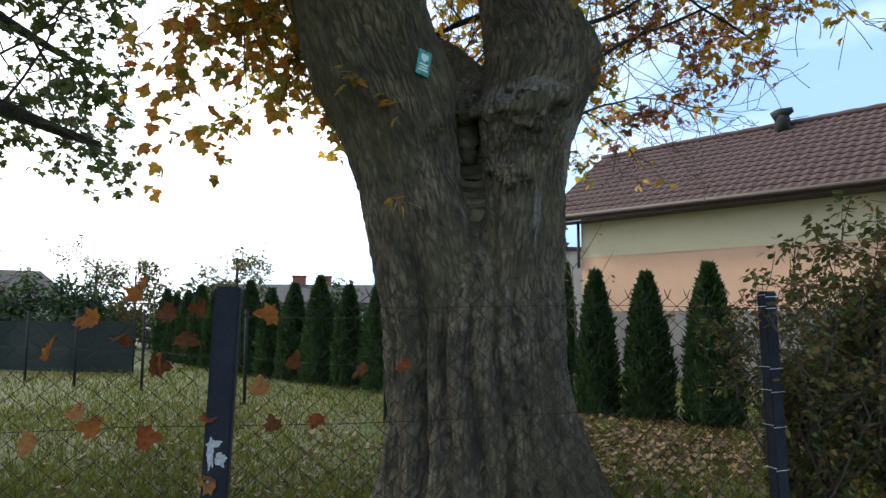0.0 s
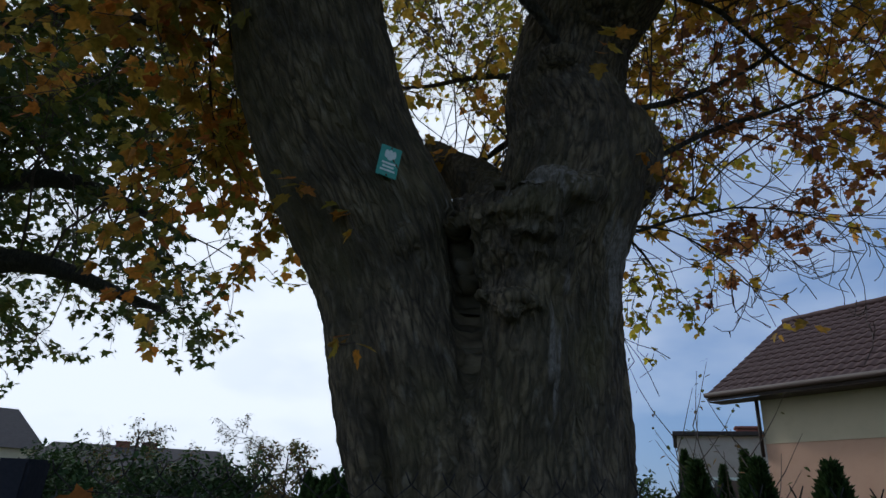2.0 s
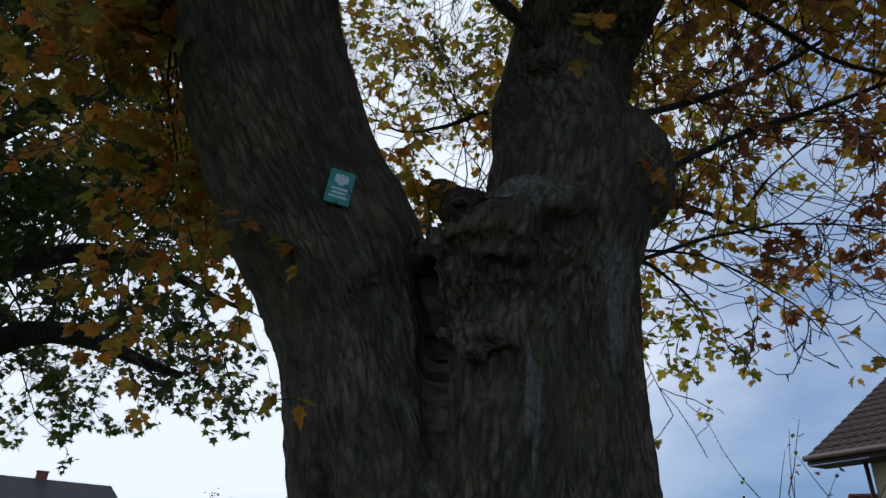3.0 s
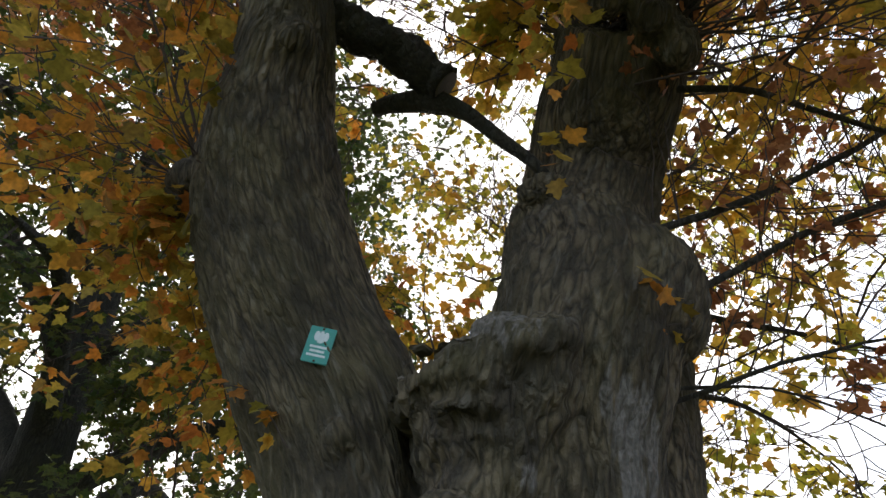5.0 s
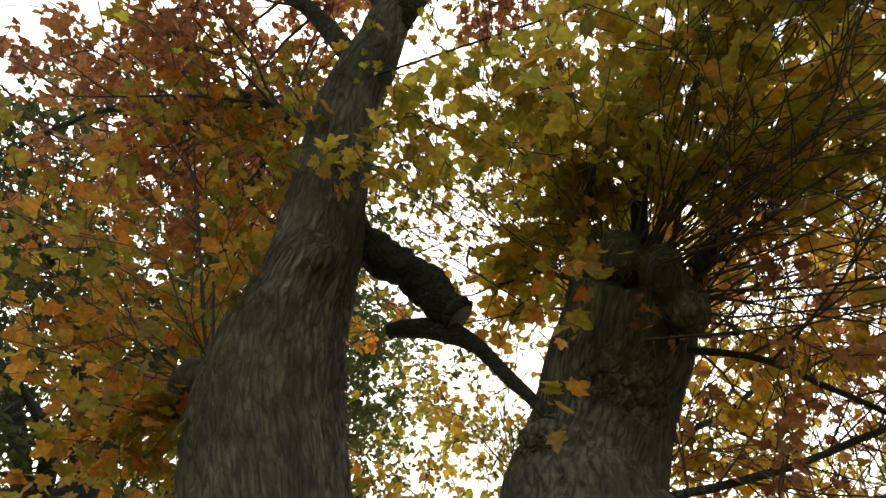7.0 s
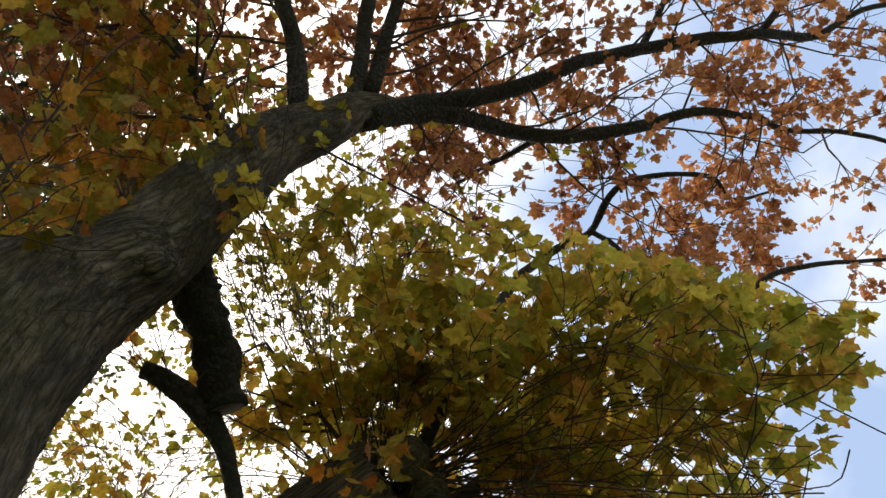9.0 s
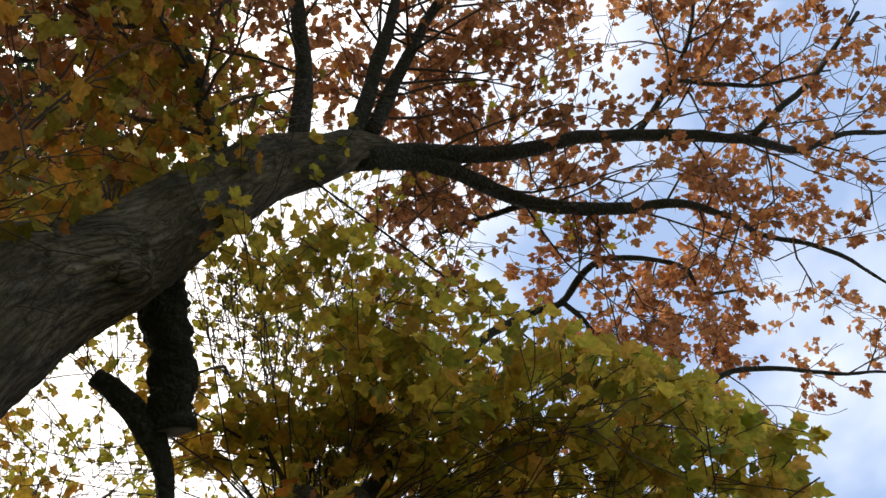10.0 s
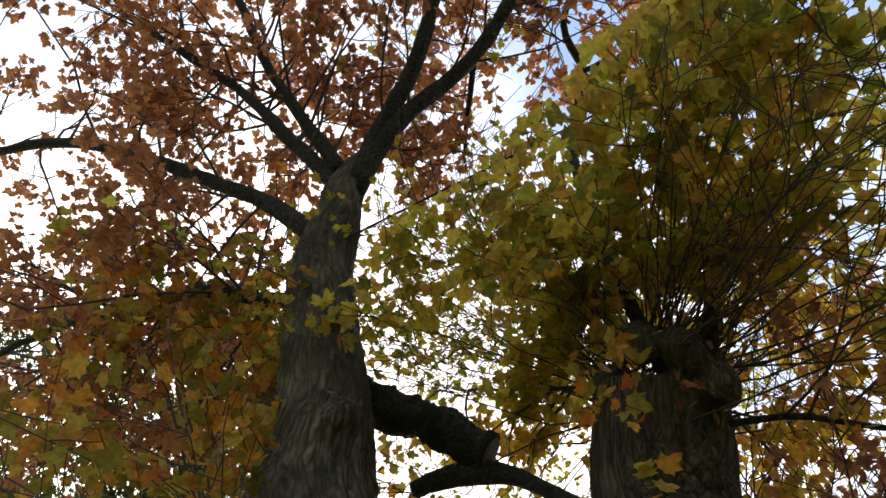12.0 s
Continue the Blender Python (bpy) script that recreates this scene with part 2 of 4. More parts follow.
GRASS = leaf_material("grass_blade", [(0.06, 0.085, 0.010), (0.095, 0.12, 0.014), (0.135, 0.13, 0.022), (0.17, 0.14, 0.04)], 0.4, 0.95)
LAWN = material("lawn", [(0.035, 0.05, 0.009), (0.06, 0.075, 0.014), (0.10, 0.09, 0.03)], 0.5, bump=0.6, fine=18)
CONCRETE_DARK = material("dark_painted_post", [(0.007, 0.008, 0.013), (0.011, 0.012, 0.019), (0.018, 0.018, 0.024)], 6, bump=0.4, rough=0.95)
WIRE = material("rusty_wire", [(0.008, 0.007, 0.006), (0.022, 0.018, 0.015)], 30, rough=0.85)
WIRE_BRIGHT = material("zinc_wire", [(0.45, 0.45, 0.47), (0.7, 0.7, 0.72)], 30, metallic=0.7, rough=0.45)
STEEL_DARK = material("dark_steel", [(0.008, 0.009, 0.009), (0.018, 0.019, 0.018)], 15, rough=0.85)
CREAM = material("cream_render", [(0.50, 0.43, 0.28), (0.58, 0.50, 0.34), (0.53, 0.46, 0.31)], 2.5, bump=0.15, fine=90)
PEACH = material("peach_render", [(0.56, 0.33, 0.21), (0.63, 0.39, 0.26), (0.59, 0.36, 0.24)], 2.5, bump=0.15, fine=90)
PLINTH = material("grey_plinth", [(0.15, 0.14, 0.125), (0.23, 0.21, 0.19), (0.18, 0.165, 0.15)], 3, bump=0.3)
GREY_RENDER = material("grey_render", [(0.33, 0.31, 0.28), (0.44, 0.42, 0.38)], 2, bump=0.2)
TILE = material("brown_roof_tile", [(0.046, 0.022, 0.019), (0.074, 0.036, 0.030), (0.058, 0.028, 0.024)], 5, rough=0.75, bump=0.15)
DARK_BROWN = material("dark_brown_wood", [(0.03, 0.018, 0.014), (0.055, 0.032, 0.024)], 6, rough=0.6)
BRICK = material("red_brick", [(0.20, 0.07, 0.045), (0.30, 0.11, 0.075)], 12, bump=0.4)
FAR_ROOF = material("far_roof", [(0.03, 0.026, 0.025), (0.055, 0.047, 0.045)], 4, rough=0.95)
NET = material("shade_net", [(0.008, 0.016, 0.013), (0.016, 0.024, 0.020)], 8, rough=0.95)
PLATE_GREEN = material("green_enamel", [(0.02, 0.26, 0.19), (0.03, 0.33, 0.25)], 20, rough=0.35, bump=0.05)
PLATE_WHITE = material("white_enamel", [(0.5, 0.62, 0.58), (0.68, 0.76, 0.72)], 25, rough=0.4, bump=0.05)
WHITE_PAINT = material("flaking_white_paint", [(0.22, 0.22, 0.22), (0.46, 0.45, 0.44)], 30, bump=0.3)
IRON = material("rusty_iron", [(0.05, 0.03, 0.02), (0.12, 0.07, 0.05)], 40, metallic=0.5)
PANE = material("dark_window_pane", [(0.03, 0.035, 0.04), (0.05, 0.055, 0.06)], 2, rough=0.1, bump=0.0)


# ---- building helpers ----
def obj(name, mesh, mat, parent=None, label=""):
    ob = new(name, mesh)
    if mat:
        mesh.materials.append(mat)
    if parent:
        ob.parent = parent
    return tagged(ob, label)


def part(name, bm, mat, parent=None, label="", smooth=False):
    """Links a bmesh as one mesh object, under a thing where one is given."""
    mesh = bpy.data.meshes.new(name)
    bm.to_mesh(mesh)
    bm.free()
    if smooth:
        mesh.polygons.foreach_set("use_smooth", [True] * len(mesh.polygons))
    return obj(name, mesh, mat, parent, label)


def thing(name, place, label, category, group="", kind=""):
    e = new(name)
    e.location = place
    e.empty_display_size = 0.2
    bpy.context.view_layer.update()
    return tagged(e, label, category, group, kind)


def add_box(bm, lo, hi, m=None, bevel=0.0):
    """A box between two corners, its edges bevelled where asked."""
    r = bmesh.ops.create_cube(bm, size=1.0)
    vs = r["verts"]
    for v in vs:
        v.co = Vector([lo[i] + (v.co[i] + 0.5) * (hi[i] - lo[i]) for i in range(3)])
    if bevel:
        es = list({e for v in vs for e in v.link_edges})
        vs = bmesh.ops.bevel(bm, geom=es, offset=bevel, segments=2, affect="EDGES")["verts"]
    if m is not None:
        bmesh.ops.transform(bm, matrix=m, verts=list(set(vs)))
    return vs


def smooth_path(points, steps):
    """A Catmull-Rom curve through points of any width (place and radius together)."""
    p = np.array([2 * np.array(points[0]) - np.array(points[1]), *points, 2 * np.array(points[-1]) - np.array(points[-2])], float)
    out = []
    for i in range(1, len(p) - 2):
        for s in np.linspace(0, 1, steps, endpoint=False):
            out.append(0.5 * (2 * p[i] + (p[i + 1] - p[i - 1]) * s + (2 * p[i - 1] - 5 * p[i] + 4 * p[i + 1] - p[i + 2]) * s * s
                              + (3 * p[i] - p[i - 1] - 3 * p[i + 1] + p[i + 2]) * s ** 3))
    out.append(p[-2])
    return np.array(out)


class Tubes:
    """Collects tapered tubes and links them as one mesh."""
    def __init__(self):
        self.v, self.f, self.n = [], [], 0

    def add(self, pts, radii, sides=4, cap=True):
        pts = np.asarray(pts, float)
        tan = np.gradient(pts, axis=0)
        tan /= np.linalg.norm(tan, axis=1)[:, None] + 1e-9
        ref = np.array([0.0, 0.0, 1.0]) if abs(tan[0][2]) < 0.9 else np.array([1.0, 0.0, 0.0])
        ang = np.arange(sides) * 2 * np.pi / sides
        for i, (p, t, r) in enumerate(zip(pts, tan, radii)):
            u = np.cross(t, ref)
            u /= np.linalg.norm(u) + 1e-9
            w = np.cross(t, u)
            ref = np.cross(u, t)
            self.v.extend((p + r * (np.cos(k) * u + np.sin(k) * w)) for k in ang)
            if i:
                a0, b0 = self.n + (i - 1) * sides, self.n + i * sides
                self.f.extend((a0 + k, a0 + (k + 1) % sides, b0 + (k + 1) % sides, b0 + k) for k in range(sides))
        if cap:
            self.f.append(tuple(self.n + (len(pts) - 1) * sides + k for k in range(sides)))
            self.f.append(tuple(self.n + k for k in reversed(range(sides))))
        self.n += len(pts) * sides

    def mesh(self, name, smooth=True):
        me = bpy.data.meshes.new(name)
        me.from_pydata([tuple(x) for x in self.v], [], self.f)
        if smooth:
            me.polygons.foreach_set("use_smooth", [True] * len(me.polygons))
        return me


MAPLE = np.array([(0, 0), (.20, -.08), (.34, .04), (.56, .06), (.42, .22), (.60, .52), (.40, .50), (.24, .58), (.22, .78), (0, 1.02),
                  (-.22, .78), (-.24, .58), (-.40, .50), (-.60, .52), (-.42, .22), (-.56, .06), (-.34, .04), (-.20, -.08)])
MAPLE_FAR = np.array([(0, 0), (.5, .05), (.32, .25), (.56, .55), (.2, .55), (0, 1), (-.2, .55), (-.56, .55), (-.32, .25), (-.5, .05)])
OVAL = np.array([(0, 0), (.26, .3), (.2, .7), (0, 1), (-.2, .7), (-.26, .3)])
SPRAY = np.array([(0, 0), (.16, .45), (0, 1), (-.16, .45)])
BLADE = np.array([(-.05, 0), (.05, 0), (0, 1)])


def leaf_mesh(name, pos, tip, normal, size, outline, fold=0.14):
    """One mesh of many leaves: a fan each, folded along the middle and curled at the tip."""
    pos, tip, normal, size = (np.asarray(x, float) for x in (pos, tip, normal, size))
    tip = tip / (np.linalg.norm(tip, axis=1)[:, None] + 1e-9)
    right = np.cross(tip, normal)
    right /= np.linalg.norm(right, axis=1)[:, None] + 1e-9
    up = np.cross(right, tip)
    k = len(outline)
    if k > 4:
        loc = np.vstack([[(0, 0.36)], outline])
        faces = np.array([(0, 1 + i, 1 + (i + 1) % k) for i in range(k)])
    else:
        loc = outline
        faces = np.array([(0, 1, 2), (0, 2, 3)] if k == 4 else [(0, 1, 2)])
    z = fold * np.abs(loc[:, 0]) - 0.18 * loc[:, 1] ** 2
    n, kv = len(pos), len(loc)
    wave = np.random.uniform(-0.5, 1.6, (n, 1))
    v = (pos[:, None] + size[:, None, None] * (loc[None, :, 0, None] * right[:, None] + loc[None, :, 1, None] * tip[:, None]
                                               + (wave * z[None])[..., None] * up[:, None]))
    idx = (faces[None] + (np.arange(n) * kv)[:, None, None]).reshape(-1)
    me = bpy.data.meshes.new(name)
    me.vertices.add(n * kv)
    me.vertices.foreach_set("co", v.reshape(-1))
    nf = n * len(faces)
    me.loops.add(nf * 3)
    me.loops.foreach_set("vertex_index", idx)
    me.polygons.add(nf)
    me.polygons.foreach_set("loop_start", np.arange(nf) * 3)
    me.polygons.foreach_set("loop_total", np.full(nf, 3))
    me.update(calc_edges=True)
    return me


def unit(v):
    return v / (np.linalg.norm(v) + 1e-9)


class Foliage:
    """Grows thin wood with leaves at its ends; twigs and leaves are gathered."""
    def __init__(self, seed, leaf=0.13, lift=0.15, droop=0.35, per_end=7, wander=0.28):
        self.rng = np.random.default_rng(seed)
        self.tubes, self.pos, self.tip, self.nrm, self.size = Tubes(), [], [], [], []
        self.leaf, self.lift, self.droop, self.per_end, self.wander, self.keep = leaf, lift, droop, per_end, wander, None

    def leaves(self, p, d, count, spread=0.1):
        r = self.rng
        for _ in range(count):
            out = unit(d * 0.6 + r.normal(0, 0.8, 3))
            q = p + out * r.uniform(0.3, 1.0) * spread
            t = unit(out * np.array([1, 1, 0.4]) + np.array([0, 0, -self.droop]) + r.normal(0, 0.25, 3))
            self.pos.append(q)
            self.tip.append(t)
            self.nrm.append(unit(np.array([0, 0, 1.0]) + r.normal(0, 0.42, 3)))
            self.size.append(self.leaf * r.uniform(0.6, 1.25))

    def grow(self, p, d, length, radius, level, kids=5, bare=0.0):
        """One shoot of a level; shoots of lower levels spring from it, level 0 carries the leaves."""
        r = self.rng
        if self.keep and not self.keep(*p):
            return
        steps = 4 if level else 3
        pts, dirs = [np.array(p, float)], [unit(np.array(d, float))]
        for _ in range(steps):
            d2 = unit(dirs[-1] + r.normal(0, self.wander, 3) * 0.6 + np.array([0, 0, self.lift * 0.5]))
            q = pts[-1] + d2 * length / steps
            if self.keep and not self.keep(*q):
                break
            pts.append(q)
            dirs.append(d2)
        if len(pts) < 3:
            return
        steps = len(pts) - 1
        self.tubes.add(pts, np.maximum(np.linspace(radius, radius * 0.4, steps + 1), 0.0038), 5 if radius > 0.012 else 3, cap=False)
        if level == 0:
            if r.random() >= bare:
                self.leaves(pts[-1], dirs[-1], self.per_end, self.leaf * 1.1)
                for k in (1, 2):
                    self.leaves(pts[k], dirs[k], 2, self.leaf * 0.9)
            return
        for k in range(kids):
            s = r.uniform(0.25, 1.0) if k else 1.0
            i = min(int(s * steps), steps - 1)
            q = pts[i] + (pts[i + 1] - pts[i]) * (s * steps - i)
            side = unit(np.cross(dirs[i], r.normal(0, 1, 3)))
            self.grow(q, unit(dirs[i] * 0.75 + side * r.uniform(0.5, 1.1)), length * r.uniform(0.38, 0.6), radius * 0.55, level - 1, kids, bare)

    def along(self, path, first, last, count, length, radius, level, kids=4, bare=0.0, up=0.0):
        """Shoots from along a limb's path, between two shares of its length."""
        r = self.rng
        for k in range(count):
            s = first + (last - first) * (k + r.random()) / count
            i = min(int(s * (len(path) - 1)), len(path) - 2)
            d = unit(path[i + 1][:3] - path[i][:3])
            side = unit(np.cross(d, r.normal(0, 1, 3)) + np.array([0, 0, up]))
            self.grow(path[i][:3], unit(d * 0.6 + side), length * r.uniform(0.6, 1.2), radius, level, kids, bare)

    def trim(self, keep):
        """Sheds the leaves whose place the rule does not keep."""
        ok = [i for i, p in enumerate(self.pos) if keep(*p)]
        self.pos, self.tip, self.nrm, self.size = ([x[i] for i in ok] for x in (self.pos, self.tip, self.nrm, self.size))

    def link(self, parent, leaf_mat, twig_mat, crown="crown", twigs="twigs", outline=MAPLE, label=""):
        base = np.array(parent.location)
        me = self.tubes.mesh(twigs)
        me.transform(Matrix.Translation(-Vector(base)))
        tagged(obj(twigs, me, twig_mat, parent), "thin dark leaf-bearing twigs", kind="stuff")
        if self.pos:
            lm = leaf_mesh(crown, np.array(self.pos) - base, self.tip, self.nrm, self.size, outline)
            tagged(obj(crown, lm, leaf_mat, parent), label, kind="stuff")


# ---- ground ----
def ground():
    bm = bmesh.new()
    bmesh.ops.create_grid(bm, x_segments=120, y_segments=120, size=30)
    for v in bm.verts:
        v.co.z = 0.035 * noise.noise(v.co * 0.35) - 0.02
        v.co.y += 10
        if max(abs(v.co.x), abs(v.co.y - 10)) > 29.9:
            v.co = Vector((v.co.x * 40, 10 + (v.co.y - 10) * 40, -0.4))
    return tagged(part("ground", bm, LAWN, smooth=True), "autumn lawn with dry grass and fallen leaves", "ground", kind="structure")


ground()
rng = np.random.default_rng(5)


def scatter(n, centre, spread, rng_):
    return np.column_stack([rng_.normal(centre[0], spread[0], n), rng_.normal(centre[1], spread[1], n)])


def grass():
    n = 70000
    d = 5.2 + 17 * rng.random(n) ** 1.7
    ang = np.radians(rng.uniform(-38, 34, n))
    xy = np.column_stack([-0.3 + d * np.sin(ang), -5.3 + d * np.cos(ang)])
    near = 30000                                # the lawn goes on round the viewer
    xy = np.vstack([xy, np.column_stack([rng.uniform(-9, 9, near), rng.uniform(-11, 7, near)])])
    d = np.concatenate([d, np.full(near, 4.0)])
    n += near
    z = np.full(n, -0.03)
    tip = np.column_stack([rng.normal(0, .5, n), rng.normal(0, .5, n), np.ones(n)])
    me = leaf_mesh("grass", np.column_stack([xy, z]), tip, rng.normal(0, 1, (n, 3)), rng.uniform(.05, .13, n) * (1 + d / 30), BLADE * [1.3, 1])
    tagged(obj("grass", me, GRASS), "short uneven lawn grass, green and straw-coloured", "grass", kind="stuff")


def litter():
    a = scatter(2300, (2.3, 3.1), (1.3, 1.15), rng)
    b = scatter(700, (-0.8, 1.5), (2.2, 1.8), rng)
    c = scatter(300, (-2.5, 5), (3, 2.5), rng)
    xy = np.vstack([a, b, c])
    n = len(xy)
    tip = np.column_stack([rng.normal(0, 1, (n, 2)), rng.normal(0, .25, n)])
    nrm = np.column_stack([rng.normal(0, .45, (n, 2)), np.ones(n)])
    me = leaf_mesh("leaf_litter", np.column_stack([xy, rng.uniform(.015, .05, n)]), tip, nrm, rng.uniform(.045, .095, n), MAPLE, 0.35)
    tagged(obj("leaf_litter", me, LEAF_LITTER), "brown and tan maple leaves fallen on the grass", "fallen leaves", kind="stuff")


# ---- the old maple ----
def tube_bm(bm, rows, sides=40, steps=5, flat_end=None):
    """A closed tapered tube through rows of x, y, z, radius, radius across."""
    path = smooth_path(rows, steps)
    rings = []
    for i, q in enumerate(path):
        a0, b0 = path[max(i - 1, 0)][:3], path[min(i + 1, len(path) - 1)][:3]
        t = Vector(b0 - a0).normalized()
        u = Vector((1, 0, 0))
        u = (u - t * u.dot(t)).normalized()
        w = t.cross(u)
        ring = []
        for k in range(sides):
            c, s = math.cos(k * math.tau / sides), math.sin(k * math.tau / sides)
            p = Vector(q[:3]) + u * (c * q[3]) + w * (s * q[4])
            if flat_end and i >= len(path) - 2:
                p.z += flat_end[1] * (p.y - q[1]) + flat_end[0] * (p.x - q[0])
            ring.append(bm.verts.new(p))
        rings.append(ring)
    for r0, r1 in zip(rings, rings[1:]):
        for k in range(sides):
            bm.faces.new((r0[k], r0[(k + 1) % sides], r1[(k + 1) % sides], r1[k]))
    bm.faces.new(list(reversed(rings[0])))
    bm.faces.new(rings[-1])


def lump(bm, place, size):
    r = bmesh.ops.create_icosphere(bm, subdivisions=3, radius=1)
    for v in r["verts"]:
        v.co = Vector([place[i] + v.co[i] * size[i] for i in range(3)])


STEM_LEFT = [(-.28, .28, 1.5, .5, .5), (-.46, .14, 2.4, .48, .46), (-.57, .06, 2.88, .49, .42), (-.69, -.08, 3.31, .53, .40),
             (-.87, -.30, 3.75, .53, .40), (-1.0, -.58, 4.3, .52, .43), (-1.0, -.75, 4.6, .47, .43), (-.93, -.95, 5.0, .42, .40),
             (-.80, -1.06, 5.25, .35, .35), (-.66, -1.18, 5.45, .30, .30), (-.58, -1.38, 5.85, .28, .28), (-.49, -1.56, 6.2, .26, .26),
             (-.34, -1.8, 6.68, .235, .235), (-.12, -1.95, 6.98, .20, .20), (.1, -2.12, 7.35, .15, .15), (.42, -2.2, 7.6, .085, .085)]
STEM_RIGHT = [(.25, .4, 1.5, .48, .45), (.33, .4, 2.5, .42, .42), (.38, .35, 3.2, .44, .42), (.53, .28, 3.72, .46, .46),
              (.56, .34, 4.05, .45, .47), (.48, .42, 4.4, .42, .45), (.52, .46, 4.75, .41, .43),
              (.60, .40, 5.02, .41, .42), (.86, .14, 5.28, .40, .40), (1.08, -.10, 5.46, .36, .36)]


def trunk_mesh():
    """Base, both stems, the cut stump between them and burls, fused into one skin and ridged like bark."""
    bm = bmesh.new()
    tube_bm(bm, [(.08, .35, -.15, 1.12, 1.05), (.07, .35, .1, .98, .92), (.05, .35, .45, .86, .80), (0, .35, 1.0, .785, .74),
                 (-.03, .35, 1.45, .77, .71), (-.07, .36, 1.94, .77, .64), (-.1, .42, 2.5, .72, .50), (-.1, .45, 3.0, .55, .36)])
    tube_bm(bm, STEM_LEFT)
    tube_bm(bm, STEM_RIGHT)
    tube_bm(bm, [(.38, .85, .8, .42, .42), (.40, .89, 2.4, .40, .40), (.40, .89, 3.3, .40, .40), (.46, .86, 4.0, .39, .39)])
    tube_bm(bm, [(.18, .1, 1.5, .3, .3), (.22, .0, 2.4, .31, .27), (.24, -.02, 2.85, .31, .27), (.26, -.06, 3.12, .36, .33), (.28, -.10, 3.32, .42, .40), (.28, -.10, 3.42, .42, .40)], flat_end=(.34, .5))
    tube_bm(bm, [(-.05, .35, 2.8, .34, .3), (-.12, .42, 3.3, .31, .27), (-.14, .52, 3.7, .24, .22)])
    tube_bm(bm, [(.08, .4, 3.5, .26, .24), (-.1, .68, 3.86, .2, .2), (-.52, 1.18, 4.4, .18, .18), (-.85, 1.55, 4.8, .14, .14)])
    tube_bm(bm, [(.35, .55, 3.3, .36, .34), (.37, .9, 4.3, .26, .26), (.29, 1.25, 5.1, .25, .25), (.22, 1.5, 5.8, .2, .2)])
    for place, size in [((.45, -.30, 3.42), (.17, .15, .12)), ((.58, -.28, 3.36), (.12, .12, .10)), ((.34, -.42, 3.34), (.11, .10, .07)), ((.62, -.22, 3.42), (.14, .14, .09)),
                        ((.24, -.28, 2.74), (.14, .14, .06)), ((.10, -.24, 2.80), (.11, .12, .05)), ((.22, -.36, 2.67), (.06, .08, .04)), ((.30, -.38, 3.10), (.09, .10, .05)),
                        ((.10, -.32, 3.2), (.12, .12, .07)), ((.02, -.2, 3.0), (.08, .1, .1)), ((-1.48, -.97, 4.80), (.26, .24, .17)), ((-1.56, -1.02, 4.66), (.12, .12, .12)), ((1.14, -.42, 5.34), (.13, .12, .18)), ((1.34, -.02, 5.2), (.13, .16, .2)), ((.86, -.22, 5.44), (.13, .13, .17)), ((.86, .40, 3.96), (.27, .32, .42)),
                        ((-.42, -.33, 3.15), (.12, .1, .12)), ((1.3, -.22, 5.3), (.14, .16, .2)), ((1.02, .1, 5.45), (.16, .15, .18)),
                        ((.50, -.02, 4.5), (.15, .12, .10)), ((-.55, -1.22, 5.35), (.2, .16, .2))]:
        lump(bm, place, size)
    me = bpy.data.meshes.new("trunk_shape")
    bm.to_mesh(me)
    bm.free()
    tmp = new("trunk_shape", me)
    mod = tmp.modifiers.new("fuse", "REMESH")
    mod.mode, mod.voxel_size = "VOXEL", 0.016
    sm = tmp.modifiers.new("soften", "SMOOTH")
    sm.iterations, sm.factor = 5, 0.5
    skin = bpy.data.meshes.new_from_object(tmp.evaluated_get(bpy.context.evaluated_depsgraph_get()))
    bpy.data.objects.remove(tmp)
    n = len(skin.vertices)
    co, no = np.empty(n * 3), np.empty(n * 3)
    skin.vertices.foreach_get("co", co)
    skin.vertices.foreach_get("normal", no)
    co, no = co.reshape(-1, 3), no.reshape(-1, 3)
    left_p, right_p = smooth_path(STEM_LEFT, 8), smooth_path(STEM_RIGHT, 8)
    grain = np.empty_like(co)
    for i in range(n):                          # the lean of the stem that a point belongs to, taken off above the fork
        x, y, z = co[i]
        lx, ly = np.interp(z, left_p[:, 2], left_p[:, 0]), np.interp(z, left_p[:, 2], left_p[:, 1])
        rx, ry = np.interp(z, right_p[:, 2], right_p[:, 0]), np.interp(z, right_p[:, 2], right_p[:, 1])
        p = left_p if (x - lx) ** 2 + (y - ly) ** 2 < (x - rx) ** 2 + (y - ry) ** 2 else right_p
        up = max(z, 1.9)
        grain[i] = (x - np.interp(up, p[:, 2], p[:, 0]) + np.interp(1.9, p[:, 2], p[:, 0]), y - np.interp(up, p[:, 2], p[:, 1]) + np.interp(1.9, p[:, 2], p[:, 1]), z)
    folds = [(-2.22, .09, .16, 2.2), (-1.92, .05, .10, 1.5), (-1.62, .05, .08, 2.3), (-1.34, .05, .09, 2.0), (-1.12, .05, .07, 1.7), (-.8, .1, .08, 1.4), (-2.7, .09, .08, 1.5)]
    pits = [(.32, -.41, 3.09, .035, .09), (.21, -.30, 2.73, .04, .08), (.54, -.32, 3.24, .075, .12), (.10, -.34, 2.92, .06, .07), (.43, -.45, 3.42, .025, .05), (.38, -.42, 2.95, .07, .05)]
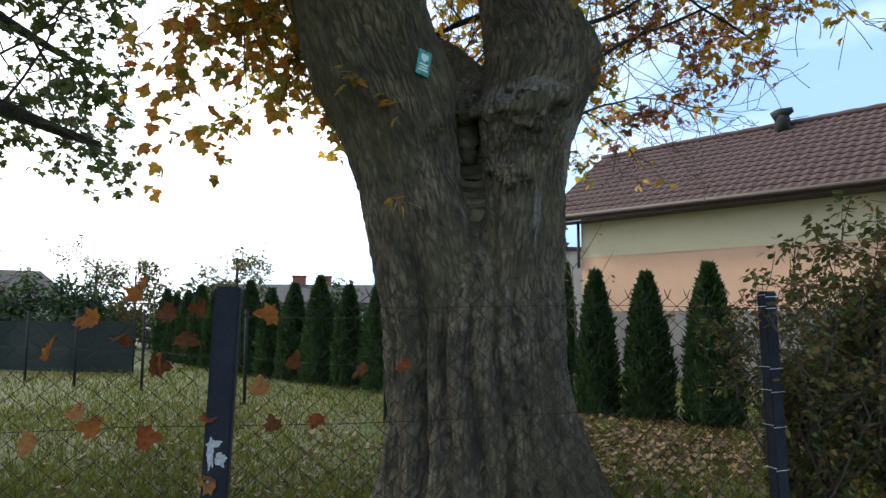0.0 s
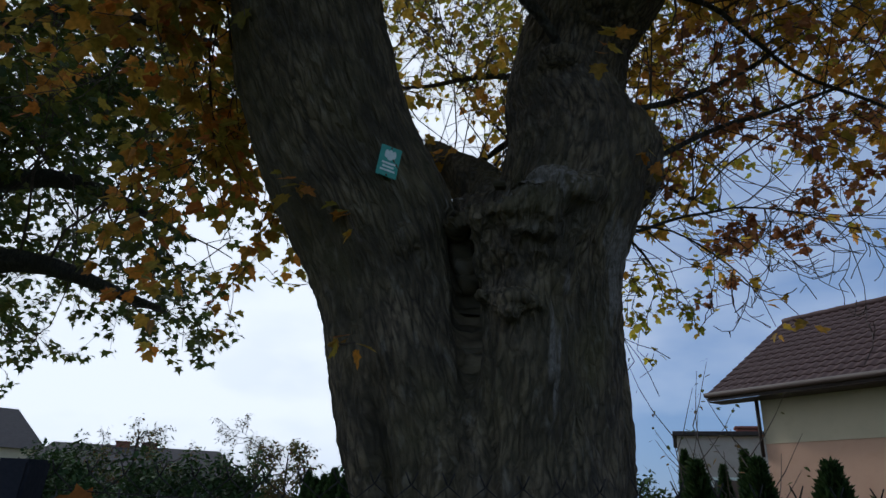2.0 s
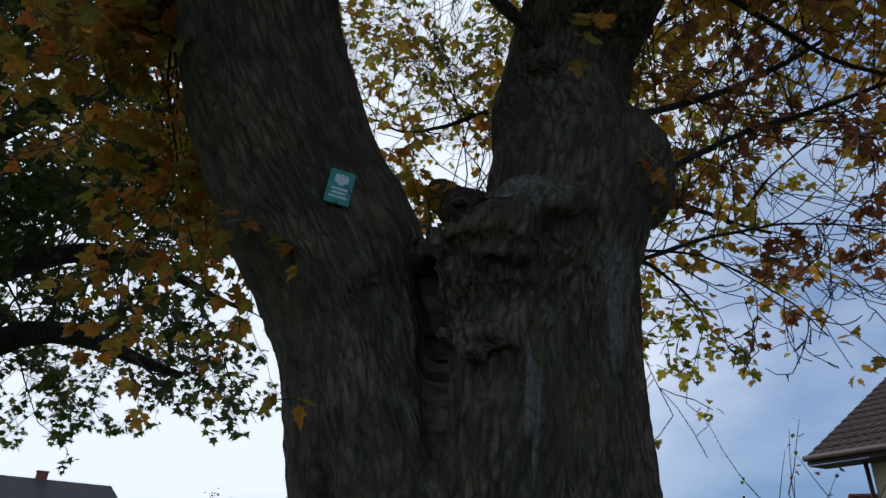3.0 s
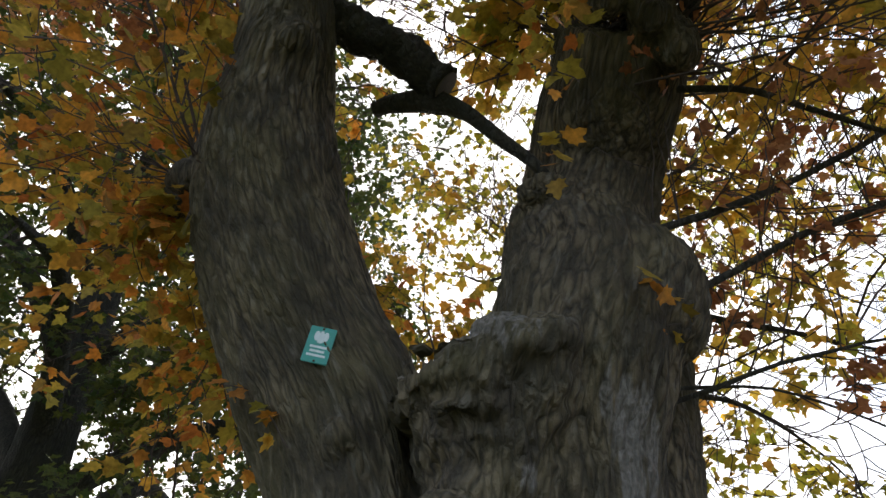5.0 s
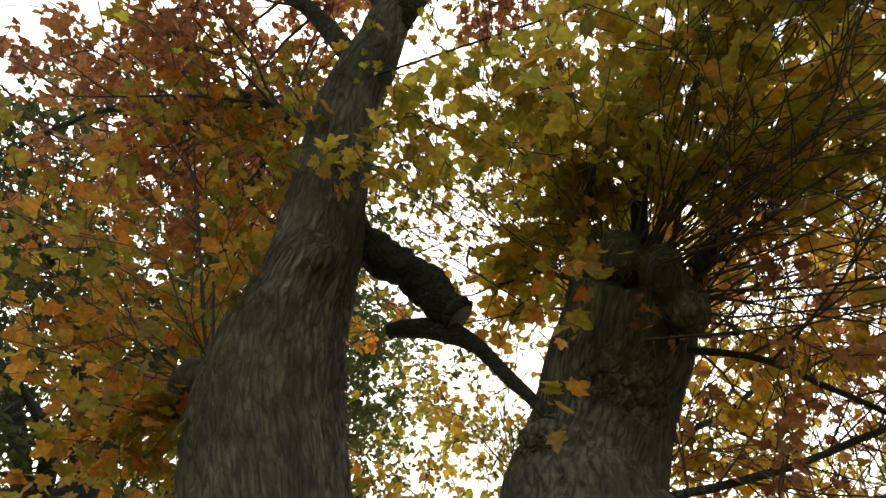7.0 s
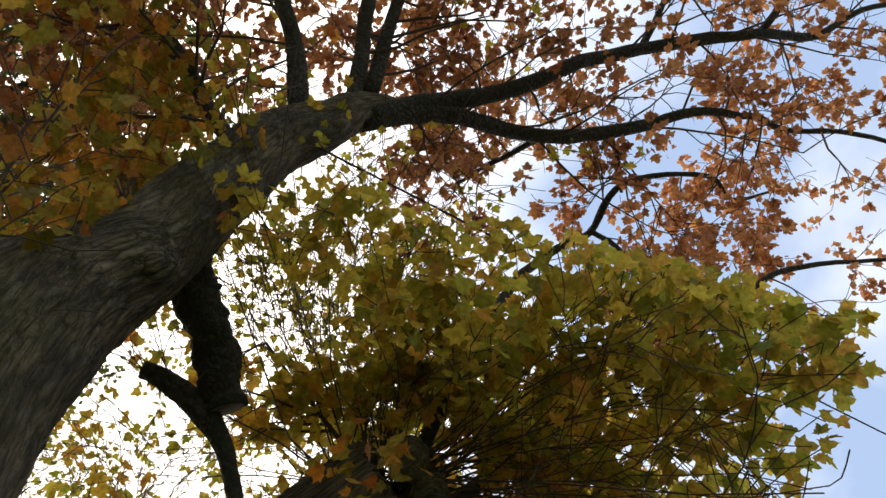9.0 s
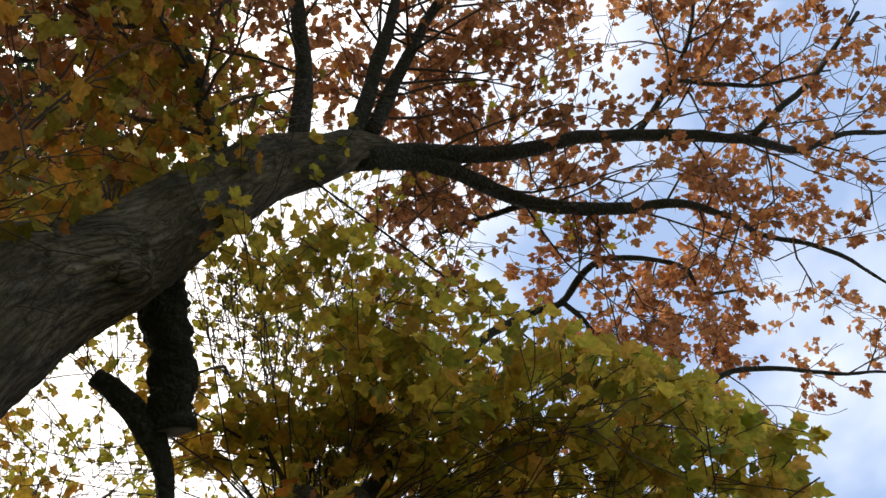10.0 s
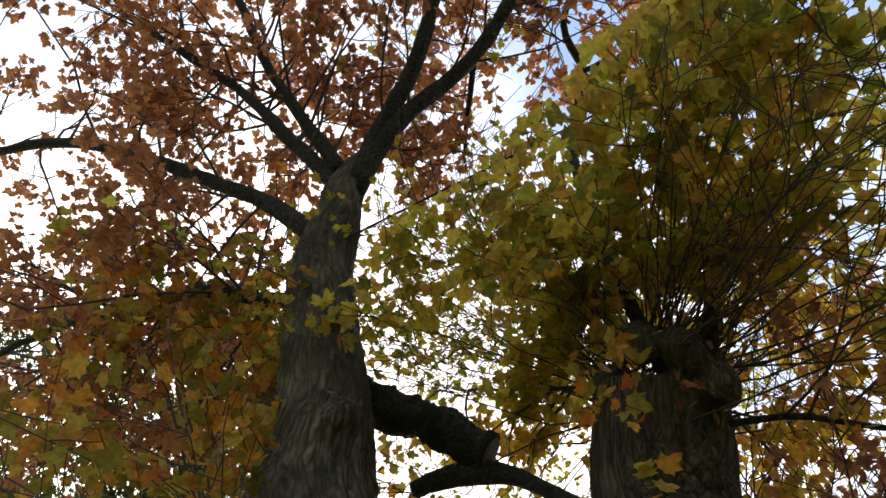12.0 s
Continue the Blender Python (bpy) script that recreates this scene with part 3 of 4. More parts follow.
    for i in range(n):
        x, y, z = co[i]
        gx, gy = grain[i][0], grain[i][1]
        ridge = noise.noise(Vector((gx * 17, gy * 17, z * 4.2))) + .6 * noise.noise(Vector((gx * 34, gy * 34, z * 15)))
        plates = 1 - abs(noise.noise(Vector((gx * 19 + 7, gy * 19, z * 4.6))))
        big = noise.noise(Vector((x * 2.2, y * 2.2, z * 1.1)))
        burl = math.exp(-((x - .3) ** 2 + (z - 3.05) ** 2) / .16) if y < .1 else 0.0
        d = 0.016 * ridge * (1 - .6 * burl) + 0.026 * (plates - 0.75) + 0.035 * big + burl * (.075 * noise.noise(Vector((x * 6, y * 6, z * 6))) - .06 * abs(noise.noise(Vector((x * 12, y * 12 + 3, z * 10)))))
        for px, py, pz, wide, deep in pits:
            d -= deep * math.exp(-((x - px) ** 2 + (y - py) ** 2 + (z - pz) ** 2) / wide ** 2)
        if y < .12 and 2.0 < z < 3.4:
            gap = x + .06 + .1 * (z - 2.7) + .03 * noise.noise(Vector((0, 0, z * 3)))
            d -= .10 * math.exp(-(gap / .05) ** 2) * min(1, (z - 2.0) / .6)
        if z < 2.9:
            ang = math.atan2(y - .35, x + .03) + 0.13 * noise.noise(Vector((x * .8, 4.0, z * 1.1)))
            low = 1 - max(0.0, (z - 1.5) / 1.5)
            for mid, wide, deep, top in folds:
                if z < top + .5:
                    d -= deep * math.exp(-((ang - mid) / wide) ** 2) * min(1.0, (top + .5 - z) / .5) * low
            d += 0.05 * max(0, 1 - z / 0.8) * math.sin(ang * 6 + 1)
        if (x - .28) ** 2 + (y + .1) ** 2 < .13 and z > 3.2 and no[i][2] > .55:
            d *= 0.3
        co[i] += no[i] * d
    skin.vertices.foreach_set("co", co.reshape(-1))
    skin.attributes.new("stem_grain", "FLOAT_VECTOR", "POINT").data.foreach_set("vector", grain.reshape(-1))
    skin.polygons.foreach_set("use_smooth", [True] * len(skin.polygons))
    skin.update()
    skin.name = "trunk"
    return skin


def limb(tree, rows, name="limb", sides=9, mat=LIMB):
    """A crooked tapering limb; rows of x, y, z, radius. Gives its path."""
    path = smooth_path(rows, 6)
    for i, q in enumerate(path):
        k = noise.noise_vector(Vector(q[:3]) * 2.3) * 0.03
        q[:3] += np.array(k) * min(1.0, i / 3)
        q[3] *= (.8 if name == "limb" else 1) * (1 + 0.12 * noise.noise(Vector(q[:3]) * 5))
    fine_path = smooth_path([tuple(q) for q in path], 4) if name == "sawn_stub" else path
    t = Tubes()
    t.add(fine_path[:, :3], fine_path[:, 3], sides)
    me = t.mesh(name)
    rough = 0.34 if name == "sawn_stub" else 0.14
    for k, v in enumerate(me.vertices):
        q = fine_path[k // sides]
        out = v.co - Vector(q[:3])
        v.co += out * rough * (noise.noise(v.co * 8) + .6 * noise.noise(v.co * 21))
    ob = obj(name, me, mat, tree)
    if name == "sawn_stub":
        e = fine_path[-1]
        d = Vector(fine_path[-1][:3] - fine_path[-3][:3]).normalized()
        bm = bmesh.new()
        r = bmesh.ops.create_circle(bm, cap_ends=True, segments=18, radius=e[3] * .8)
        g = bmesh.ops.extrude_face_region(bm, geom=bm.faces[:])
        for v in g["geom"]:
            if isinstance(v, bmesh.types.BMVert):
                v.co.z += .012
        bmesh.ops.transform(bm, matrix=Matrix.Translation(Vector(e[:3]) - d * .004) @ d.to_track_quat("Z", "Y").to_matrix().to_4x4(), verts=bm.verts[:])
        part("cut_face", bm, CUT_WOOD, ob, "weathered sawn wood")
    return path


def maple():
    tree = thing("maple_tree", (0, 0, 0), "huge old maple with forked mossy trunk and autumn leaves", "tree")
    trunk = obj("trunk", trunk_mesh(), BARK, tree, "thick ridged grey-brown forked trunk")
    A = limb(tree, [(-.29, -1.95, 7.1, .11), (-.6, -2.5, 7.62, .095), (-1.0, -3.1, 8.0, .085), (-1.76, -4.1, 8.44, .07), (-2.6, -4.7, 8.75, .055), (-3.7, -5.3, 9.2, .03)])
    B = limb(tree, [(.05, -2.1, 7.3, .10), (-.15, -3.0, 8.2, .08), (-.4, -3.75, 9.0, .065), (-.95, -5.28, 9.9, .035)])
    C = limb(tree, [(.15, -2.25, 7.45, .09), (.05, -3.2, 8.6, .07), (.13, -4.04, 9.36, .06), (.4, -5.2, 10.4, .03)])
    D = limb(tree, [(.2, -2.1, 7.3, .12), (.55, -2.26, 7.65, .105), (1.31, -2.57, 8.21, .095), (2.03, -3.02, 8.67, .085), (2.93, -3.41, 9.13, .08), (3.76, -3.71, 9.48, .07),
                    (4.42, -3.85, 9.82, .06), (5.03, -4.29, 10.17, .045), (6.0, -4.76, 10.63, .03)])
    D2 = limb(tree, [(3.76, -3.71, 9.48, .055), (4.33, -4.77, 10.05, .045), (4.63, -5.7, 10.51, .03)])
    E = limb(tree, [(.15, -2.05, 7.25, .11), (.77, -2.23, 7.75, .10), (1.61, -2.21, 8.21, .09), (2.36, -2.38, 8.56, .085), (3.18, -2.75, 8.9, .06), (3.87, -2.87, 9.25, .05),
                    (4.43, -2.83, 9.48, .042), (5.33, -2.97, 9.82, .035), (6.6, -2.9, 10.28, .02)])
    F = limb(tree, [(-.45, -1.62, 6.45, .085), (-.99, -1.95, 6.95, .07), (-1.41, -2.28, 7.2, .06), (-2.1, -2.6, 7.5, .055), (-3.2, -3.0, 7.8, .045), (-4.6, -3.3, 8.1, .035), (-6.2, -3.5, 8.5, .02)])
    G = limb(tree, [(1.15, -.15, 5.35, .07), (1.5, -.7, 7.0, .06), (1.98, -1.1, 8.1, .055), (2.45, -1.37, 8.56, .05), (2.7, -1.91, 8.79, .042), (3.65, -2.16, 9.25, .035), (4.08, -1.94, 9.48, .028), (4.66, -2.13, 9.82, .018)])
    G2 = limb(tree, [(2.44, -1.39, 8.56, .04), (2.92, -1.19, 8.79, .032), (3.83, -.69, 9.13, .02)])
    G3 = limb(tree, [(2.36, -2.38, 8.56, .035), (2.55, -2.1, 8.7, .03), (2.7, -1.8, 8.8, .025)])
    H = limb(tree, [(1.75, -2.25, 8.28, .04), (1.4, -1.9, 8.5, .034), (1.0, -1.5, 8.7, .02)])
    I = limb(tree, [(1.25, .0, 5.15, .07), (2.2, 0, 6.8, .06), (3.39, -.4, 8.1, .05), (4.17, -.99, 8.67, .045), (4.8, -1.37, 9.13, .04), (6.03, -1.69, 9.59, .03), (6.9, -1.95, 9.9, .02)])
    J = limb(tree, [(2.47, -3.2, 8.9, .05), (2.66, -3.78, 9.36, .04), (2.8, -3.98, 9.5, .036), (3.77, -4.39, 10.05, .03), (4.7, -5.0, 10.6, .015)])
    K = limb(tree, [(2.7, -3.8, 9.4, .035), (2.75, -4.6, 9.9, .028), (2.5, -5.6, 10.5, .015)])
    stub = limb(tree, [(-.68, -1.2, 5.78, .19), (-.52, -1.05, 5.80, .165), (-.30, -.82, 5.70, .14), (-.12, -.6, 5.55, .125), (.02, -.42, 5.40, .13)], "sawn_stub", 20)
    stub2 = limb(tree, [(-.55, -.48, 5.48, .06), (-.3, -.42, 5.44, .07), (-.05, -.36, 5.34, .075), (.16, -.22, 5.14, .05), (.42, -.02, 4.79, .035), (.6, .25, 4.5, .025)], "side_branch")
    R1 = limb(tree, [(.75, .1, 4.1, .03), (1.4, .65, 4.55, .026), (2.2, 1.4, 5.4, .020), (3.0, 2.1, 6.6, .012)])
    R2 = limb(tree, [(.8, .3, 3.75, .028), (1.7, .95, 4.45, .022), (2.6, 1.5, 5.0, .016), (3.5, 2.1, 5.7, .010)])
    R3 = limb(tree, [(.55, .4, 3.3, .018), (1.4, 1.0, 3.75, .013), (2.0, 1.5, 3.95, .009), (2.7, 2.0, 3.95, .006)])
    R5 = limb(tree, [(.55, .4, 3.4, .016), (1.0, .8, 3.6, .011), (1.5, 1.35, 3.55, .008), (1.9, 1.9, 3.35, .005)])
    R4 = limb(tree, [(.9, 0, 5.1, .03), (1.5, .35, 5.1, .024), (2.1, .8, 4.75, .018), (2.9, 1.2, 4.5, .016)])

    def in_front(x, y, z):
        return y > .2 or (y > -1.95 + .17 * (z - 4.9) and x < 2.3 + .52 * (z - 3.2))

    def above_twigs(x, y, z):
        """The side crown's ragged lower edge, rising outwards; below it the twigs are bare."""
        return z > 3.42 + .42 * max(0, x - 1.2) + .15 * math.sin(x * 7)

    def in_crown(x, y, z):
        """The low crown's outline towards the road: a slanting front and a slanting outer side."""
        return y > .2 or (in_front(x, y, z) and z > 5.1 + .25 * (y + 1.9)
                           and (x - 1.1) ** 2 + (y + .15) ** 2 + (z - 5.4) ** 2 > .3)

    R6 = limb(tree, [(.5, 1.0, 3.8, .03), (.8, 1.7, 3.95, .020), (1.05, 2.3, 3.85, .012), (1.2, 2.8, 3.75, .007)])

    top = Foliage(11, leaf=0.08, per_end=6, lift=0.05, droop=0.5)
    for p, k in ((A, 20), (B, 20), (C, 22), (F, 42), (K, 8)):
        top.along(p, .12, .95, k, 1.4, .016, 2, 4, bare=.3)
    for p, k in ((D, 20), (E, 16), (D2, 6), (J, 7)):
        top.along(p, .08, .85, k, 1.3, .014, 2, 4, bare=.5)
    for p, k in ((G, 9), (G2, 5), (H, 6), (G3, 3), (I, 7)):
        top.along(p, .4, .95, k, .9, .012, 2, 4, bare=.4)
    top.link(tree, LEAF_RUST, TWIG, "high_crown", "high_twig_growth", label="thin rust-brown maple leaves high in the crown")

    left = Foliage(23, leaf=0.108, per_end=4, lift=0.2, droop=0.35, wander=.2)
    r = left.rng
    for _ in range(13):
        left.grow((-1.5, -.98, 4.9), (r.uniform(-1.2, .1), r.uniform(-.9, .8), r.uniform(.0, 1.0)), r.uniform(1.1, 2.4), .014, 2, 4, .1)
    for _ in range(7):
        left.grow((-.8, -1.4, 5.6), (r.uniform(-1, -.4), r.uniform(-.8, .3), r.uniform(.3, 1.0)), r.uniform(.9, 1.9), .011, 2, 3, .1)
    left.along(F, .1, .6, 7, .9, .010, 1, 4)
    left.lift = -.12
    for _ in range(13):
        left.grow((-1.5, -.98, 4.85), (r.uniform(-.8, .0), r.uniform(.2, 1.4), r.uniform(-.7, -.05)), r.uniform(1.0, 2.1), .011, 2, 4, .12)
    left.lift, left.droop = .02, .3
    for _ in range(19):
        g = np.array((r.uniform(-2.4, -.75), r.uniform(-2.3, -1.0), r.uniform(4.25, 5.5)))
        o = np.array((-1.5 + r.normal(0, .07), -1.0 + r.normal(0, .07), 4.85))
        left.grow(o, g - o, np.linalg.norm(g - o) * 1.05, .008, 1, 6, .05)
    left.trim(lambda x, y, z: x < -1.22 or z > 5.3 or (y < -1.4 and x < -.75 and z > 4.45))
    left.link(tree, LEAF_ORANGE, TWIG, "orange_crown", "left_twig_growth", label="orange leaves on young shoots")

    right = Foliage(31, leaf=0.092, per_end=4, lift=0.12, droop=0.45, wander=.14)
    r = right.rng
    right.keep = in_front
    for _ in range(10):
        right.grow((1.08 + r.normal(0, .16), -.12 + r.normal(0, .14), 5.36), (r.uniform(-.5, 1.3), r.uniform(-.35, 1.2), r.uniform(.25, 1.3)), r.uniform(1.4, 3.2), .022, 2, 4, .2)
    for _ in range(15):
        s0 = r.uniform(0, 1)
        o = np.array((.72 + .4 * s0 + r.normal(0, .12), .22 - .35 * s0 + r.normal(0, .1), 4.9 + .42 * s0))
        d = unit(np.array((r.uniform(-.3, 1.3), r.uniform(-.5, 1.1), r.uniform(.25, 1.2))))
        bend = r.normal(0, .22, 3) + np.array((0, 0, .45))
        n = r.uniform(1.2, 2.4)
        right.tubes.add([o + d * n * s + bend * s * s for s in (0, .25, .5, .75, 1)], np.linspace(r.uniform(.006, .012), .003, 5), 5, cap=False)
    right.along(R4, .15, .6, 6, 1.0, .011, 2, 3, bare=.3)
    for _ in range(11):
        right.grow((-.36 + r.normal(0, .06), .44, 3.62), (r.uniform(-.9, .8), r.uniform(.1, 1.3), r.uniform(.2, 1.3)), r.uniform(1.2, 3.0), .012, 2, 4, .15)
    right.trim(in_crown)
    right.link(tree, LEAF_YELLOW, TWIG, "yellow_crown", "right_twig_growth", label="yellow-green leaves on dense upright shoots")

    fine = Foliage(35, leaf=0.064, per_end=3, lift=0.22, droop=0.5, wander=.25)
    for p, k in ((R1, 24), (R2, 20)):
        fine.along(p, .12, 1.0, k, 1.3, .006, 2, 3, bare=.35)
    fine.along(R3, .15, 1.0, 20, .8, .006, 2, 3, bare=.35)
    fine.along(R5, .2, 1.0, 7, .55, .005, 2, 3, bare=.45)
    fine.trim(above_twigs)
    fine.link(tree, LEAF_RUST, TWIG, "side_crown", "side_twig_growth", label="few rust-brown leaves on fine drooping twigs")

    back = Foliage(37, leaf=0.072, per_end=2, lift=0.15, droop=0.45, wander=.3)
    r = back.rng
    behind = [limb(tree, rows) for rows in (
        [(.25, 1.35, 5.4, .05), (-.6, 1.9, 5.9, .035), (-1.6, 2.3, 6.2, .022), (-2.3, 2.6, 6.8, .012)],
        [(.25, 1.4, 5.6, .05), (.9, 1.9, 6.3, .035), (1.7, 2.3, 7.2, .015)],
        [(.3, 1.1, 4.8, .05), (-.5, 1.7, 4.7, .03), (-1.4, 2.2, 4.4, .018), (-2.0, 2.5, 4.3, .01)],
        [(.35, 1.0, 4.5, .045), (1.0, 1.6, 4.4, .028), (1.7, 2.2, 4.3, .012)],
        [(.22, 1.5, 5.7, .08), (.1, 2.0, 6.8, .05), (-.3, 2.4, 8.0, .02)])]
    for k in range(64):
        p = behind[k % 5]
        o = p[int(r.uniform(.15, 1) * (len(p) - 1))][:3]
        back.grow(o, (r.uniform(-.9, .9), r.uniform(-.2, 1), r.uniform(-.2, 1.2)), r.uniform(1.4, 2.6), .010, 2, 6, .6)
    for _ in range(36):
        back.grow((.98 + r.normal(0, .12), -.05, 5.35), (r.uniform(-1.2, .1), r.uniform(-.8, .5), r.uniform(.5, 1.6)), r.uniform(2.0, 3.4), .008, 2, 6, .72)
    back.along(R6, .2, .9, 11, .6, .006, 2, 3, bare=.3)
    back.link(tree, LEAF_LIME, TWIG, "back_crown", "back_twig_growth", label="sparse yellow leaves on bare fine twigs")

    green = Foliage(41, leaf=0.10, per_end=4, lift=0.05, droop=0.5, wander=.32)
    r = green.rng
    green.keep = in_front
    for k in range(35):
        g = np.array((r.uniform(.75, 3.5), r.uniform(-1.75, -.2), r.uniform(5.4, 6.7)) if k < 17 else (r.uniform(2.0, 3.6), r.uniform(-1.7, -.4), r.uniform(5.2, 6.3)))
        o = np.array((1.12 + r.normal(0, .1), -.15 + r.normal(0, .1), 5.4))
        green.leaf = .10 if k < 17 else .115
        green.grow(o, g - o, np.linalg.norm(g - o) * .95, .0075, 2, 4, .05)
    for _ in range(8):
        g = np.array((r.uniform(.4, 1.4), r.uniform(-1.7, -.5), r.uniform(5.6, 6.5)))
        o = np.array((1.02 + r.normal(0, .1), -.1 + r.normal(0, .1), 5.4))
        green.leaf = .10
        green.grow(o, g - o, np.linalg.norm(g - o) * .95, .0075, 2, 4, .05)
    green.trim(in_crown)
    green.link(tree, LEAF_GREEN, TWIG, "green_crown", "green_twig_growth", label="olive-green broad maple leaves on arching shoots")

    spray = Foliage(43, leaf=0.085, per_end=4, lift=0.1, droop=0.5, wander=.2)
    r = spray.rng
    spray.keep = in_front
    for p, k in ((R1, 9), (R2, 8)):
        spray.along(p, .25, 1.0, k, 1.0, .006, 2, 3, bare=.35)
    for _ in range(13):
        g = np.array((r.uniform(1.8, 4.2), r.uniform(-.7, 1.5), r.uniform(4.3, 5.9)))
        o = np.array((1.05 + r.normal(0, .08), -.08 + r.normal(0, .1), r.uniform(5.0, 5.5)))
        spray.grow(o, g - o, np.linalg.norm(g - o), .009, 2, 4, .3)
    spray.trim(in_crown)
    spray.trim(above_twigs)
    spray.link(tree, LEAF_YELLOW, TWIG, "spreading_crown", "spreading_twig_growth", label="yellow and orange leaves on spreading side shoots")

    sprig = Foliage(47, leaf=0.1, per_end=3, lift=0, droop=.5)
    r = sprig.rng
    for p in ((-.9, -.55, 3.42), (-.62, -.42, 2.52), (-.62, -.45, 3.1), (1.02, .22, 3.74), (1.03, .26, 3.64), (.75, -.32, 4.25), (.95, -.42, 4.7), (1.1, -.45, 4.9), (1.2, -.5, 5.1),
              (.8, -.4, 4.95), (-.3, -1.82, 6.2), (-.35, -1.75, 5.9), (-.2, -1.5, 5.6), (1.05, -.5, 5.3), (.8, -.42, 5.2)):
        sprig.grow(p, (r.normal(0, .5), -1, r.normal(0, .5)), r.uniform(.1, .22), .004, 0)
    sprig.link(tree, LEAF_ORANGE, TWIG, "front_sprig", "front_twig_growth", label="single orange leaves on short sprigs at the bark")
    return tree, trunk


tree, trunk = maple()


# ---- plate on the trunk ----
def plate():
    bpy.context.view_layer.update()
    normal = Vector((.66, -.73, -.12)).normalized()
    spot = Vector((-.49, -.5, 3.56))
    hit, place, _, _ = trunk.ray_cast(spot + normal * .6, -normal)
    place = place if hit else spot
    e = thing("trunk_sign", place + normal * 0.012, "small green enamel sign with white emblem nailed to trunk", "sign")
    e.rotation_euler = (normal.to_track_quat("Z", "Y").to_matrix().to_4x4() @ pose(0, 0, 0, 0, 0, -6)).to_euler()
    bm = bmesh.new()
    add_box(bm, (-.065, -.095, -.004), (.065, .095, .004), bevel=.003)
    part("panel", bm, PLATE_GREEN, e)
    bm = bmesh.new()
    for cx, cy, rx, ry in ((0, .035, .022, .028), (-.022, .045, .014, .026), (.022, .045, .014, .026), (0, .062, .010, .012)):
        r = bmesh.ops.create_uvsphere(bm, u_segments=14, v_segments=8, radius=1)
        bmesh.ops.transform(bm, matrix=Matrix.Translation((cx, cy, .004)) @ Matrix.Diagonal((rx, ry, .002, 1)), verts=r["verts"])
    part("emblem", bm, PLATE_WHITE, e, "white emblem")
    for y, w in ((-.012, .042), (-.034, .036), (-.056, .046)):
        bm = bmesh.new()
        add_box(bm, (-w, y - .006, .004), (w, y + .006, .0056))
        part("text_bar", bm, PLATE_WHITE, e)
    for y in (.084, -.084):
        bm = bmesh.new()
        r = bmesh.ops.create_uvsphere(bm, u_segments=10, v_segments=6, radius=.006)
        bmesh.ops.transform(bm, matrix=Matrix.Translation((0, y, .005)), verts=r["verts"])
        part("nail", bm, IRON, e)


plate()


# ---- chain-link fence ----
POST_L, POST_R = Vector((-1.64, -1.45, 0)), Vector((2.03, -.66, 0))
ALONG = (POST_R - POST_L).normalized()
MESH_TOP = 1.78


def fence_post(place, lean, wraps, label, half=.066):
    e = thing("fence_post", place, label, "fence post", "fence posts")
    bm = bmesh.new()
    add_box(bm, (-half, -half, -.2), (half, half, 1.82), bevel=.012)
    for v in bm.verts:
        v.co += Vector(noise.noise_vector(v.co * 3)) * .006
        v.co.x += lean * v.co.z
    part("shaft", bm, CONCRETE_DARK, e)
    for z in wraps:
        t = Tubes()
        ring = [(lean * z + (half + .005) * c, (half + .005) * s, z + .004 * k) for k, (c, s) in enumerate(((-1, -1), (1, -1), (1, 1), (-1, 1), (-1, -1)))]
        t.add(ring, [.0028] * 5, 5)
        obj("wire_wrap", t.mesh("wire_wrap"), WIRE_BRIGHT, e, "bright twisted wire")
    e.rotation_euler = (0, 0, math.atan2(ALONG.y, ALONG.x))
    return e


def chain_link(name, start, length, pitch=.148, rise=.128):
    """Woven wire: zigzags up the height, each hooked to its neighbour, ends standing free at the top."""
    e = thing(name, start, "rusty chain-link fence between dark posts", "fence")
    t = Tubes()
    w = pitch / 2
    rows = int(MESH_TOP / (rise / 2)) + 1
    for i in range(int(length / w)):
        pts = []
        for k in range(rows):
            z = MESH_TOP - k * rise / 2
            right = (k % 2) if i % 2 == 0 else 1 - k % 2
            x = (i + right) * w + (.003 if right else -.003)
            pts.append((x, (.004 if k % 2 else -.004) + .03 * noise.noise(Vector((x * .9, z * .9, 0))), z + .008 * noise.noise(Vector((x * 1.3, z, 4)))))
        t.add(pts, [.0037] * len(pts), 3)
        t.add([pts[0], (pts[0][0] + .022 * (1 if i % 2 else -1), pts[0][1], MESH_TOP + .05)], [.0042, .003], 3)
    ob = obj("woven_mesh", t.mesh("woven_mesh"), WIRE, e)
    tagged(ob, kind="stuff")
    for z in (MESH_TOP - .07, 1.0, .35):
        w = Tubes()
        w.add([(x, -.006, z - .012 * math.sin(x * 2.1)) for x in np.linspace(0, length, 16)], [.0022] * 16, 4)
        obj("tension_wire", w.mesh("tension_wire"), WIRE, e)
    e.rotation_euler = (0, 0, math.atan2(ALONG.y, ALONG.x))
    return e


def near_fence():
    fence_post(POST_L, .035, (), "dark painted square concrete fence post with white paint spots", .072)
    fence_post(POST_R, -.02, (1.78, 1.70, 1.28, 1.12, .88, .59), "dark square fence post wrapped with bright wire", .048)
    far_l = POST_L - ALONG * 2.8
    fence_post(far_l, 0, (), "dark square concrete fence post in chain-link fence")
    m = chain_link("chain_link_fence", POST_L - ALONG * 2.8, 2.8 + (POST_R - POST_L).length + 2.2)
    m.location = m.location + Vector((-.015, .078, 0))


